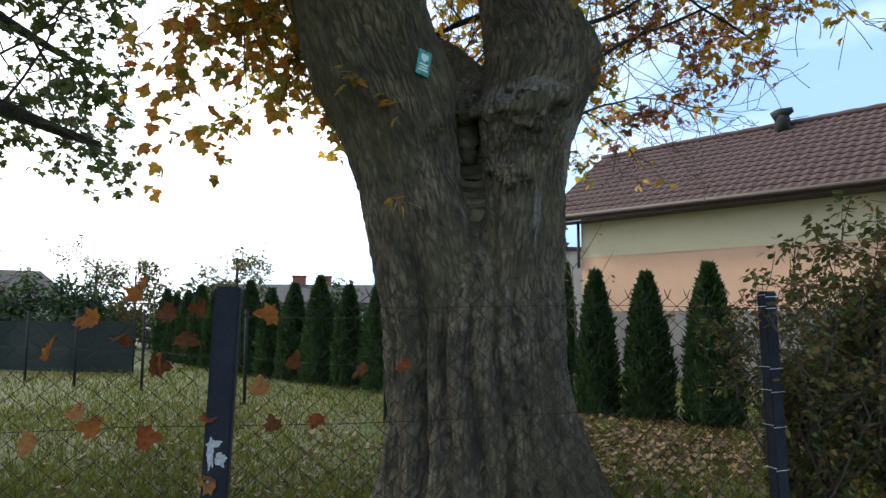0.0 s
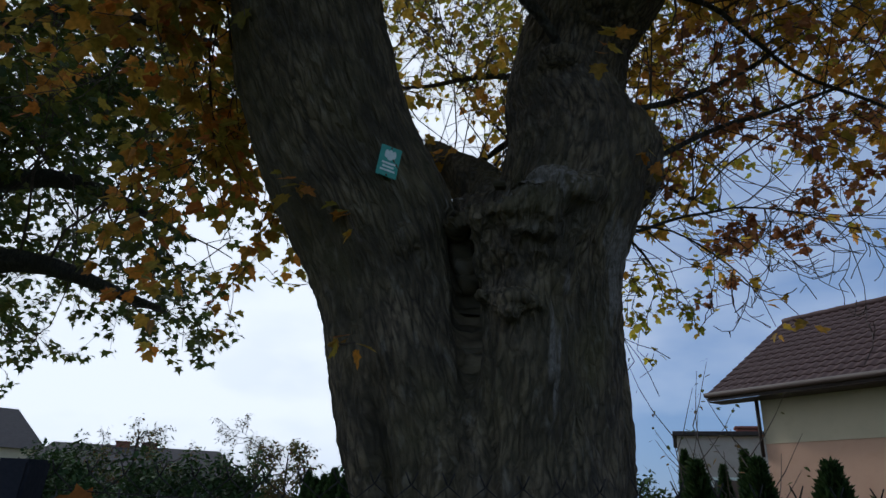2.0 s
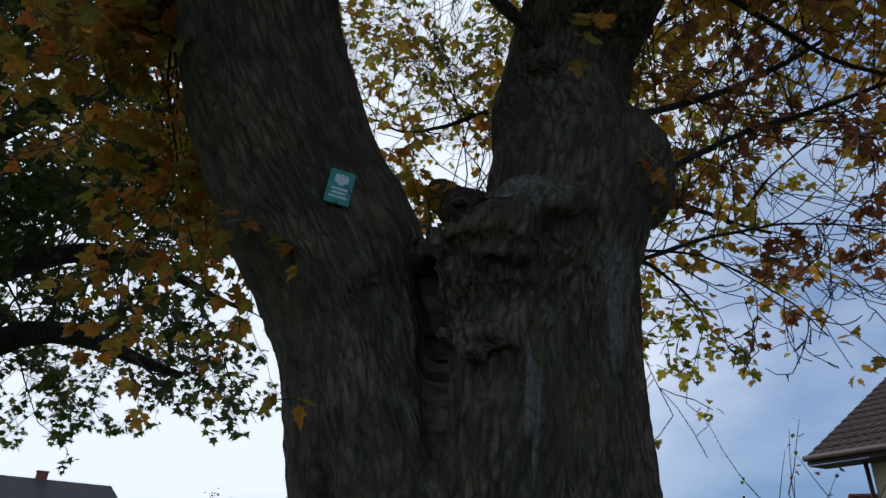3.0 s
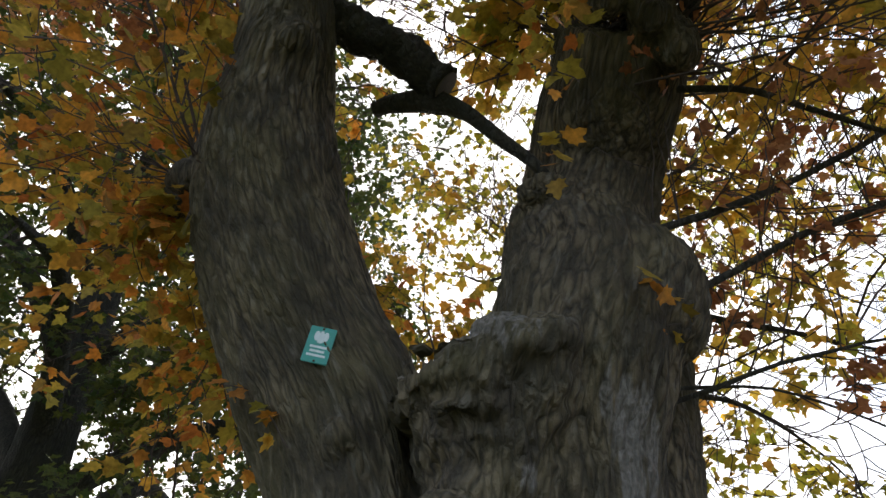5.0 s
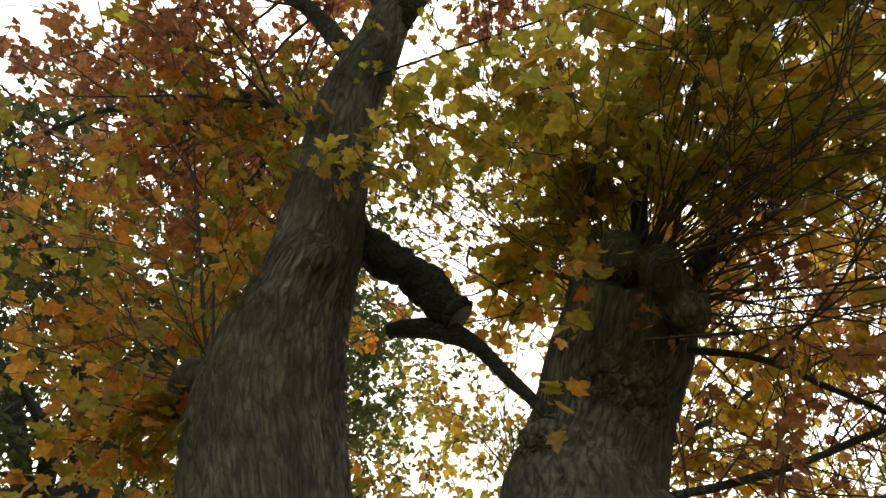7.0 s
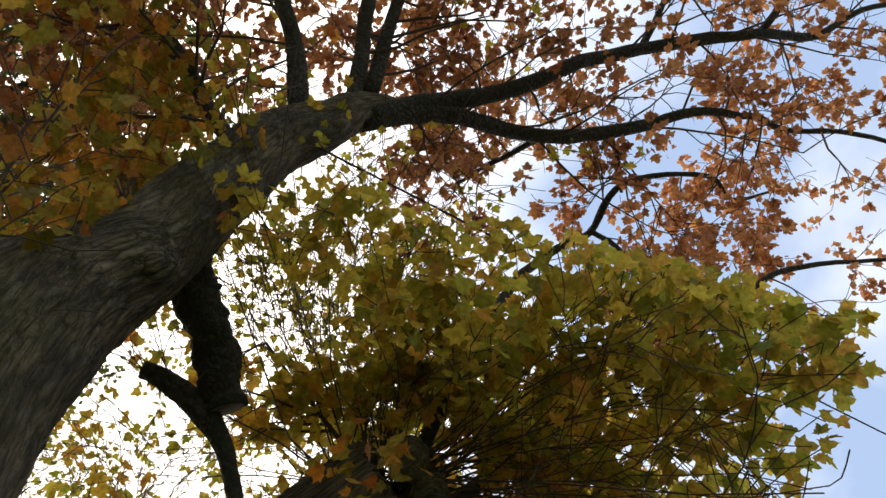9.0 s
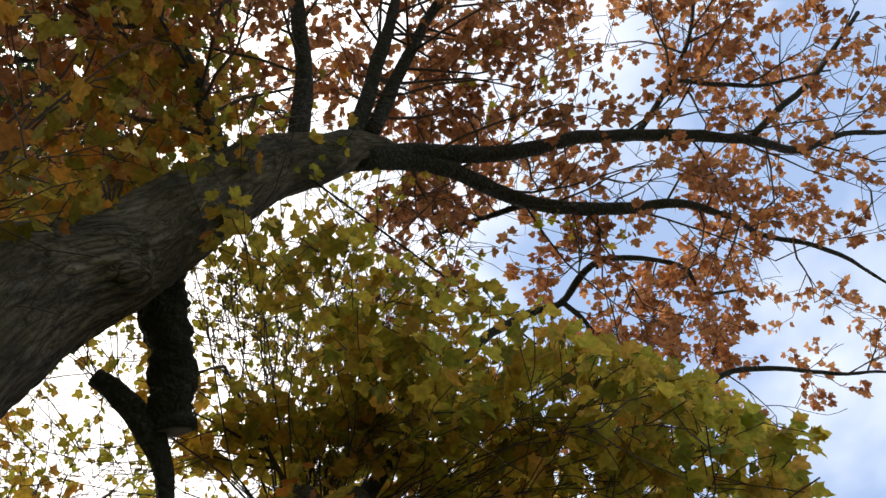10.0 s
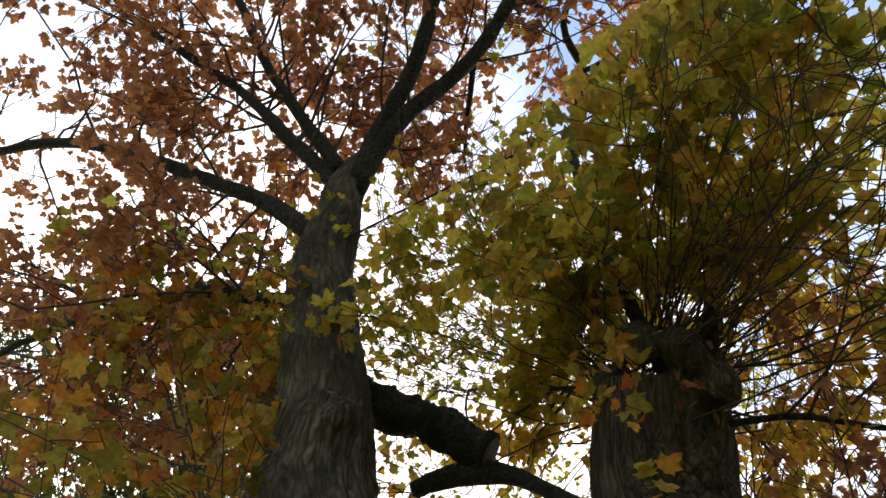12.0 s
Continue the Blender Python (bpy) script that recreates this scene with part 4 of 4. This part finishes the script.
def paint_spots():
    for k, (dx, z, w, h) in enumerate(((-.030, .875, .020, .075), (-.012, .93, .036, .022), (.024, .84, .030, .042), (-.034, .73, .010, .014))):
        bm = bmesh.new()
        r = bmesh.ops.create_circle(bm, cap_ends=True, segments=30, radius=1)
        for v in r["verts"]:
            j = 1 + .55 * noise.noise(v.co * 1.7 + Vector((k * 5, 0, 0))) + .3 * noise.noise(v.co * 5 + Vector((k * 3, 2, 0)))
            v.co = Vector((v.co.x * w * j, 0, v.co.y * h * j))
        f = bmesh.ops.extrude_face_region(bm, geom=bm.faces[:])
        for v in f["geom"]:
            if isinstance(v, bmesh.types.BMVert):
                v.co.y -= .0015
        ob = part("paint_spot", bm, WHITE_PAINT, bpy.data.objects["fence_post"])
        ob.location = (dx + .035 * z, -.0765 - .0004 * len(bpy.data.objects["fence_post"].children), z)


near_fence()
paint_spots()


# ---- leaves caught in the fence and hanging by the trunk ----
def caught_leaves():
    r = np.random.default_rng(77)
    inv = Matrix.Rotation(math.atan2(ALONG.y, ALONG.x), 4, "Z")
    spots = [(-.92, 1.41), (-.67, 1.62), (-.52, 1.55), (-.25, 1.66), (-.22, 1.54), (-.14, 1.67), (-.32, 1.43), (-.38, 1.36), (-.63, 1.03), (-.43, .96), (.24, 1.18), (.33, .97),
             (.57, 1.06), (.40, 1.35), (.87, 1.35), (.03, 1.06), (-.44, 1.74), (.33, 1.65), (-.75, 1.07), (-.95, .94), (1.15, 1.34), (-1.3, 1.2), (.05, .72)]
    for s, z in spots:
        p = POST_L + ALONG * s + Vector((0, -.09 if abs(s) < .08 else .055, z))
        d = unit(r.normal(0, 1, 3) * [1, .3, 1])
        me = leaf_mesh("maple_leaf", [(0, 0, 0)], [d], [unit(np.array([.1, -1, .3]) + r.normal(0, .75, 3))], [r.uniform(.10, .15)], MAPLE, 0.6)
        ob = obj("maple_leaf", me, LEAF_DRY[int(r.integers(0, 4))])
        ob.location = p
        tagged(ob, "dry orange-brown maple leaf caught in the fence", "leaf", "leaves in the fence")


caught_leaves()
grass()
litter()


# ---- hedges and shrubs ----
def thuja(h, rad, seed):
    e = thing("thuja", (0, 0, 0), "dense dark green columnar thuja of the hedge row", "thuja", "thuja hedge")
    r = np.random.default_rng(seed)
    t = Tubes()
    t.add([(0, 0, -.1), (0, 0, h * .9)], [.04, .015], 7)
    obj("trunk", t.mesh("trunk"), LIMB, e)

    def width(s):
        return rad * np.clip(1.0 - 0.12 * (1 - s) ** 6 - .50 * s - .47 * s ** 4, 0.03, 1)

    core = Tubes()
    zs = np.linspace(.06, h * .96, 14)
    core.add([(0, 0, z) for z in zs], [width(z / h) * .78 for z in zs], 12)
    obj("inner_foliage", core.mesh("inner_foliage"), THUJA, e)
    n = 5200
    s = r.random(n) ** .9
    ang = r.uniform(0, math.tau, n)
    lob = 1 + .10 * np.sin(ang * 5 + s * 9 + seed) + .06 * np.sin(ang * 3 - s * 17)
    rr = width(s) * lob * r.uniform(.70, 1.10, n)
    pos = np.column_stack([rr * np.cos(ang), rr * np.sin(ang), s * h * .97 + .02])
    tip = np.column_stack([np.cos(ang) * .55, np.sin(ang) * .55, np.ones(n)]) + r.normal(0, .3, (n, 3))
    nrm = np.column_stack([-np.sin(ang), np.cos(ang), np.zeros(n)]) + r.normal(0, .5, (n, 3))
    me = leaf_mesh("foliage", pos, tip, nrm, r.uniform(.07, .15, n), SPRAY, 0.2)
    tagged(obj("foliage", me, THUJA, e), kind="stuff")
    return e


kinds = [thuja(2.45, .44, 1), thuja(2.35, .40, 2), thuja(2.6, .46, 3), thuja(2.4, .35, 4)]
spots = [(3.74, 4.6, 0), (2.98, 5.24, 1), (2.27, 5.70, 3), (1.6, 6.3, 3)] + [(-1.7 - 1.02 * i * .78, 9.2 + 1.02 * i * .63 + .02 * i * i, i % 3) for i in range(12)]
used = set()
for i, (x, y, k) in enumerate(spots):
    turn = Matrix.LocRotScale((x, y, -.02), Euler((0, 0, i * 1.9)), None)
    if k in used:
        copy_thing(kinds[k], turn)
    else:
        kinds[k].matrix_basis = turn
        used.add(k)


slim = thuja(3.1, .26, 9)
slim.matrix_basis = pose(1.9, 13.2, 0)
copy_thing(slim, pose(2.75, 13.6, -.3, 0, 0, 70))
copy_thing(slim, pose(3.15, 12.9, 0, 0, 0, 140))


def leafy_shrub(name, place, size, count, leaf, mat, label, category="shrub", seed=1, stems=10, outline=OVAL):
    """Stems from the ground, and leaves through the whole uneven body."""
    e = thing(name, place, label, category)
    f = Foliage(seed, leaf=leaf, per_end=8, lift=.3, droop=.3)
    r = f.rng
    base = np.array(place, float)
    for _ in range(stems):
        o = base + r.uniform(-.4, .4, 3) * [size[0], size[1], 0]
        f.grow(o, (r.normal(0, .3), r.normal(0, .3), 1), size[2] * r.uniform(.7, 1.0), .014, 2, 4)
    n = count
    u = r.normal(0, 1, (n, 3))
    u /= np.linalg.norm(u, axis=1)[:, None]
    bumps = np.array([1 + .22 * noise.noise(Vector(q) * 2.2 + Vector((seed, 0, 0))) for q in u])
    rad = r.uniform(.55, 1.0, n) ** .7 * bumps
    p = base + np.array((0, 0, size[2] * .48)) + u * rad[:, None] * np.array((size[0], size[1], size[2] * .52))
    p[:, 2] = np.maximum(p[:, 2], .02)
    f.pos.extend(p)
    f.tip.extend(u + r.normal(0, .7, (n, 3)) + np.array((0, 0, -.3)))
    f.nrm.extend(u * .6 + r.normal(0, .6, (n, 3)) + np.array((0, 0, .5)))
    f.size.extend(leaf * r.uniform(.6, 1.2, n))
    f.link(e, mat, TWIG, "foliage", "stem_growth", outline)
    return e


leafy_shrub("hedge_shrub", (4.0, .3, 0), (1.10, .9, 1.98), 40000, .09, LEAF_HEDGE, "tall loose hedge shrub with small green and reddish leaves", seed=3, stems=22)
leafy_shrub("hedge_shrub", (5.6, .7, 0), (1.1, .9, 2.15), 16000, .07, LEAF_HEDGE, "tall loose hedge shrub with small green and reddish leaves", seed=4, stems=16)
leafy_shrub("creeper_shrub", (2.46, -.2, 0), (.27, .3, 1.3), 4200, .06, LEAF_HEDGE, "tangled creeper beside the wire-wrapped post", seed=6, stems=12)


# ---- second tree ----
def broad_tree(name, place, height, spread, radius, mat, label, seed, limbs=9, leaf=.15, lean=(0, 0), low=.3, level=2, kids=4, per_end=6, outline=MAPLE, shoots=11, keep=None):
    e = thing(name, place, label, "tree")
    b = np.array(place, float)
    f = Foliage(seed, leaf=leaf, per_end=per_end, lift=.05, droop=.5)
    f.keep = keep
    r = f.rng
    rows = [(*(b + np.array((lean[0] * s, lean[1] * s, height * .75 * s))), radius * (1.25 - .95 * s)) for s in (-.02, .08, .25, .5, .75, 1)]
    path = smooth_path(rows, 5)
    t = Tubes()
    t.add(path[:, :3], path[:, 3], 12)
    me = t.mesh("trunk")
    me.transform(Matrix.Translation(-Vector(b)))
    obj("trunk", me, LIMB, e)
    for k in range(limbs):
        s = low + (1 - low) * (k + .5) / limbs
        i = int(s * (len(path) - 1))
        q = path[i]
        ang = k * 2.4 + r.uniform(-.3, .3)
        reach = spread * r.uniform(.75, 1.05) * (1 - .18 * s)
        end = q[:3] + np.array((math.cos(ang) * reach, math.sin(ang) * reach, height * .18 * r.uniform(.1, 1)))
        mid = (q[:3] + end) / 2 + np.array((0, 0, height * .06))
        lp = smooth_path([(*q[:3], q[3] * .5), (*mid, q[3] * .32), (*end, q[3] * .08)], 6)
        tt = Tubes()
        tt.add(lp[:, :3], lp[:, 3], 7)
        lm = tt.mesh("limb")
        lm.transform(Matrix.Translation(-Vector(b)))
        obj("limb", lm, LIMB, e)
        f.along(lp, .2, 1.0, shoots, spread * .38, .02, level, kids)
    if keep:
        f.trim(keep)
    f.link(e, mat, TWIG, "crown", "twig_growth", outline)
    return e


broad_tree("maple_tree", (-8.9, 1.8, 0), 17.5, 5.8, .5, LEAF_DARK, "old broad maple with dark green leaves", 51, limbs=20, lean=(-.6, -1.2), low=.37, leaf=.13, kids=5, per_end=6, outline=MAPLE_FAR, shoots=14,
           keep=lambda x, y, z: z > 3.7 + .35 * math.sin(x * 2.3 + y) and x < -3.9 - .42 * (y - 1.8))


# ---- the house ----
U, N = Vector((.73, -.69, 0)).normalized(), Vector((-.69, -.73, 0)).normalized()
CORNER = Vector((3.78, 13.8, 0))
HOUSE = Matrix((( U.x, -N.x, 0, CORNER.x), (U.y, -N.y, 0, CORNER.y), (0, 0, 1, 0), (0, 0, 0, 1)))   # x along the wall, y into the house
LONG, DEEP, EAVE, RIDGE = 17.0, 6.4, 4.5, 7.0
OVER, GABLE = .55, 1.05


def house():
    e = thing("house", CORNER, "one-storey house with cream and peach walls, brown tiled roof", "house")
    e.matrix_world = HOUSE
    for name, mat, z0, z1, out, lab in (("plinth", PLINTH, -.1, 1.74, .02, "grey rendered plinth"), ("lower_wall", PEACH, 1.74, 3.3, 0, "peach rendered wall band"),
                                        ("upper_wall", CREAM, 3.33, 4.55, 0, "cream rendered wall band"), ("band", CREAM, 3.3, 3.33, .015, "")):
        bm = bmesh.new()
        add_box(bm, (-out, -out, z0), (LONG + out, DEEP + out, z1))
        part(name, bm, mat, e, lab)
    slope = math.atan2(RIDGE - EAVE, DEEP / 2 + OVER)
    run = math.hypot(RIDGE - EAVE, DEEP / 2 + OVER)
    for x in (0, LONG):
        bm = bmesh.new()
        vs = [bm.verts.new(p) for p in ((x, 0, 4.55), (x, DEEP, 4.55), (x, DEEP / 2, 6.75))]
        f = bm.faces.new(vs)
        g = bmesh.ops.extrude_face_region(bm, geom=[f])
        for v in g["geom"]:
            if isinstance(v, bmesh.types.BMVert):
                v.co.x += .25 if x == 0 else -.25
        part("gable_wall", bm, CREAM, e)
    roof = None
    for side in (0, 1):
        m = Matrix.Translation((0, -OVER, EAVE)) @ Matrix.Rotation(slope, 4, "X") if side == 0 else \
            Matrix.Translation((0, DEEP + OVER, EAVE)) @ Matrix.Rotation(-slope, 4, "X") @ Matrix.Scale(-1, 4, (0, 1, 0))
        bm = bmesh.new()
        add_box(bm, (-GABLE, 0, -.10), (LONG + GABLE, run, -.02), m)
        bmesh.ops.recalc_face_normals(bm, faces=bm.faces[:])
        ob = part("roof", bm, DARK_BROWN, e, "roof covered with brown wavy tiles")
        if side == 0:
            roof = ob
    for name, lo, hi in (("fascia", (-GABLE, -OVER - .03, EAVE - .17), (LONG + GABLE, -OVER - .003, EAVE + .0)), ("soffit", (-GABLE, -OVER, EAVE - .19), (LONG + GABLE, .0, EAVE - .175))):
        bm = bmesh.new()
        add_box(bm, lo, hi, bevel=.006 if name == "fascia" else 0)
        part(name, bm, DARK_BROWN, e)
    t = Tubes()
    t.add([(-GABLE, -OVER - .09, EAVE - .03), (LONG + GABLE, -OVER - .09, EAVE - .06)], [.065, .065], 10)
    obj("gutter", t.mesh("gutter"), DARK_BROWN, e)
    t = Tubes()
    t.add([(-.06, -.06, 4.4), (-.06, -.06, 3.0)], [.045, .045], 8)
    obj("downpipe", t.mesh("downpipe"), DARK_BROWN, e)
    t = Tubes()
    t.add([(x, DEEP / 2, RIDGE + .03) for x in np.linspace(-GABLE, LONG + GABLE, 60)], [.11 if k % 2 else .095 for k in range(60)], 8)
    obj("ridge_cap", t.mesh("ridge_cap"), TILE, e)
    v = Tubes()
    v.add([(4.8, DEEP / 2 - .25, 6.75), (4.8, DEEP / 2 - .25, 7.12), (4.82, DEEP / 2 - .25, 7.22)], [.22, .2, .17], 14)
    vent = obj("roof_vent", v.mesh("roof_vent"), STEEL_DARK, e, "dark metal roof vent with cap")
    v = Tubes()
    v.add([(4.58, DEEP / 2 - .25, 7.20), (4.80, DEEP / 2 - .25, 7.30), (5.08, DEEP / 2 - .25, 7.36)], [.2, .17, .08], 12)
    obj("cap", v.mesh("cap"), STEEL_DARK, vent)
    # tiles, one by one on the nearest stretch and joined beyond
    wide, tall = .235, .34
    prof = [(k / 8 * wide, .017 * math.sin(k / 8 * math.tau)) for k in range(9)]

    def tile_verts(x, s):
        out = []
        for yy, lift in ((0, .020), (tall * 1.04, -.004)):
            out += [(x + px, s + yy, pz + .02 + lift) for px, pz in prof]
        out += [(x + px, s, pz - .004) for px, pz in prof]
        return out

    faces = [(k, k + 1, 10 + k, 9 + k) for k in range(8)] + [(18 + k, 19 + k, k + 1, k) for k in range(8)]
    m = Matrix.Translation((0, -OVER, EAVE)) @ Matrix.Rotation(slope, 4, "X")
    one = bpy.data.meshes.new("tile")
    one.from_pydata(tile_verts(0, 0), [], faces)
    one.materials.append(TILE)
    one.polygons.foreach_set("use_smooth", [True] * 8 + [False] * 8)
    rest_v, rest_f = [], []
    cols, rows = int((LONG + 2 * GABLE) / wide), int(run / tall)
    for c in range(cols):
        for q in range(rows):
            x, s = -GABLE + c * wide, q * tall
            if c < 22 and rows * c + q < 286:
                ob = new("tile", one)
                ob.parent = roof
                ob.matrix_basis = m @ Matrix.Translation((x, s, random.uniform(-.003, .003)))
            else:
                b0 = len(rest_v)
                rest_v.extend(m @ Vector(p) for p in tile_verts(x, s))
                rest_f.extend(tuple(b0 + i for i in f) for f in faces)
    me = bpy.data.meshes.new("tile_field")
    me.from_pydata([tuple(p) for p in rest_v], [], rest_f)
    me.polygons.foreach_set("use_smooth", ([True] * 8 + [False] * 8) * (len(rest_f) // 16))
    tagged(obj("tile_field", me, TILE, roof), kind="stuff")


house()


def simple_house(name, place, turn, size, roof_h, wall_mat, roof_mat, label, chimneys=(), flat=False, windows=2):
    """A far building: walls, roof, chimneys and recessed windows."""
    e = thing(name, place, label, "house", "far houses")
    e.rotation_euler = (0, 0, radians(turn))
    w, d, h = size
    bm = bmesh.new()
    add_box(bm, (-w / 2, -d / 2, -.1), (w / 2, d / 2, h))
    part("wall", bm, wall_mat, e)
    bm = bmesh.new()
    if flat:
        add_box(bm, (-w / 2 - .15, -d / 2 - .15, h + .002), (w / 2 + .15, d / 2 + .15, h + .16), bevel=.02)
    else:
        o = .5
        vs = [bm.verts.new(p) for p in ((-w / 2 - o, -d / 2 - o, h - .1), (w / 2 + o, -d / 2 - o, h - .1), (w / 2 + o, d / 2 + o, h - .1), (-w / 2 - o, d / 2 + o, h - .1),
                                        (-w / 2 - o + 1.2, 0, h + roof_h), (w / 2 + o - 1.2, 0, h + roof_h))]
        for f in ((0, 1, 5, 4), (2, 3, 4, 5), (1, 2, 5), (3, 0, 4), (3, 2, 1, 0)):
            bm.faces.new([vs[i] for i in f])
    roof = part("roof", bm, roof_mat, e)
    for x, hh in chimneys:
        bm = bmesh.new()
        add_box(bm, (x - .4, -.3, h), (x + .4, .3, h + roof_h + hh), bevel=.02)
        add_box(bm, (x - .46, -.36, h + roof_h + hh + .002), (x + .46, .36, h + roof_h + hh + .1), bevel=.02)
        part("chimney", bm, BRICK, roof, "red brick chimney")
    for k in range(windows):
        x = -w / 2 + w * (k + .5) / windows
        bm = bmesh.new()
        add_box(bm, (x - .6, -d / 2 - .03, h * .4), (x + .6, -d / 2 + .05, h * .4 + 1.2), bevel=.015)
        win = part("window", bm, PLATE_WHITE, e)
        bm = bmesh.new()
        add_box(bm, (x - .5, -d / 2 - .036, h * .4 + .1), (x + .5, -d / 2 - .031, h * .4 + 1.1))
        part("pane", bm, PANE, win)
    return e


simple_house("outbuilding", (5.6, 24.5, 0), -3, (6.4, 5, 4.3), .5, GREY_RENDER, FAR_ROOF, "grey flat-roofed building with brick chimney behind house", ((-.6, .0),), flat=True)
simple_house("far_house", (-29, 32, 0), 38, (11, 8, 2.6), 1.7, GREY_RENDER, FAR_ROOF, "low far house with dark roof and small chimneys", ((-1.0, .15), (.6, .15)))
simple_house("far_house", (-51, 34, 0), 60, (14, 12, 4.4), 3.2, CREAM, FAR_ROOF, "far pale house with dark hipped roof", ((1.0, .5),))
simple_house("far_house", (-8.3, 36, 0), 10, (14, 8, 2.4), 1.1, GREY_RENDER, FAR_ROOF, "low far house with two brick chimneys", ((-1.1, .45), (.5, .45)))


def sapling(place, height, seed):
    e = thing("sapling", place, "thin young tree with a few leaves beside the house", "young tree", "saplings")
    f = Foliage(seed, leaf=.13, per_end=2, lift=.35, wander=.12)
    for k in range(3):
        f.grow(np.array(place) + [.15 * k, .05 * k, 0], (.12 * (k - 1), 0, 1), height * (1 - .18 * k), .022, 1, 5, .35)
    f.link(e, LEAF_HEDGE, TWIG, "foliage", "stem", OVAL)


sapling((2.0, 11.6, 0), 3.3, 91)
sapling((2.9, 11.0, 0), 3.5, 92)


# ---- far trees and shrubs along the horizon ----
broad_tree("garden_tree", (-9.6, 24, 0), 5.6, 1.9, .13, LEAF_HEDGE, "thin half-bare garden tree", 61, limbs=7, leaf=.16, level=1, kids=4, per_end=3, outline=OVAL)
broad_tree("garden_tree", (-13.2, 22, 0), 4.6, 1.3, .08, LEAF_HEDGE, "thin half-bare garden tree", 62, limbs=6, leaf=.16, level=1, kids=4, per_end=4, outline=OVAL)
broad_tree("garden_tree", (-20, 21, 0), 5.4, 2.2, .12, LEAF_HEDGE, "thin half-bare garden tree", 63, limbs=7, leaf=.14, level=1, kids=4, per_end=1, outline=OVAL)
broad_tree("garden_tree", (-17, 26, 0), 5.6, 2.2, .10, LEAF_HEDGE, "thin bare garden tree", 64, limbs=8, leaf=.12, level=1, kids=5, per_end=1, outline=OVAL)
for k, (x, y, s) in enumerate([(-21, 24, 2.6), (-24.5, 22, 2.5), (-20.5, 18.5, 2.3), (-17.5, 19, 2.2), (-15, 20, 2.2), (-18, 28, 2.2), (-14, 27, 2.2), (-26, 18.5, 2.0), (-5.5, 27, 2.2), (-1, 27, 2.0), (1.5, 24, 1.9), (-11, 26, 2.3), (-29, 26, 2.6), (.8, 30, 2.2)]):
    leafy_shrub("far_shrub", (x, y, 0), (s * .95, s * .8, s), 1500, .24, THUJA, "dark rounded shrub at the garden's edge", seed=70 + k, stems=5)


def far_fence():
    """Thin steel posts with two wires across the lawn, and shade netting beyond."""
    e = thing("wire_fence", (-4, 7, 0), "thin steel posts with two wires across the lawn", "fence")
    feet = [(-1.2, 5.0), (-4.0, 7.0), (-6.97, 9.3), (-8.8, 9.9), (-10.7, 11.1), (-13, 12.4)]
    for x, y in feet:
        t = Tubes()
        t.add([(x + 4, y - 7, -.1), (x + 4, y - 7, 1.75)], [.035, .03], 8)
        obj("post", t.mesh("post"), STEEL_DARK, e)
    for z in (1.62, .85):
        for (x0, y0), (x1, y1) in zip(feet, feet[1:]):
            t = Tubes()
            t.add([(x0 + 4 + (x1 - x0) * s, y0 - 7 + (y1 - y0) * s, z - .12 * s * (1 - s)) for s in np.linspace(0, 1, 8)], [.0035] * 8, 4)
            obj("wire", t.mesh("wire"), STEEL_DARK, e)
    n = thing("shade_net", (-14, 14.5, 0), "dark green shade netting on a far fence", "netting")
    bm = bmesh.new()
    bmesh.ops.create_grid(bm, x_segments=40, y_segments=6, size=1)
    for v in bm.verts:
        x, z = v.co.x * 4.8 + .2, (v.co.y + 1) * .72
        v.co = Vector((x, .08 * math.sin(x * 1.7) + .05 * noise.noise(Vector((x, z, 0))), z))
    f = bmesh.ops.solidify(bm, geom=bm.faces[:], thickness=.01)
    part("net", bm, NET, n)
    for x in np.linspace(-4.6, 5.0, 6):
        t = Tubes()
        t.add([(x, .12, -.1), (x, .12, 1.6)], [.03, .025], 7)
        obj("post", t.mesh("post"), STEEL_DARK, n)
    n.rotation_euler = (0, 0, radians(-14))


far_fence()


def cable():
    e = thing("overhead_cable", (8, -1, 8.2), "thin dark overhead cable beside the tree", "cable")
    t = Tubes()
    a0, b0 = Vector((-.45, -1.98, 6.62)), Vector((14.0, 2.4, 11.4))
    t.add([a0.lerp(b0, s) - Vector((8, -1, 8.2 + .9 * s * (1 - s))) for s in np.linspace(0, 1, 30)], [.009] * 30, 6)
    obj("wire", t.mesh("wire"), STEEL_DARK, e)


cable()
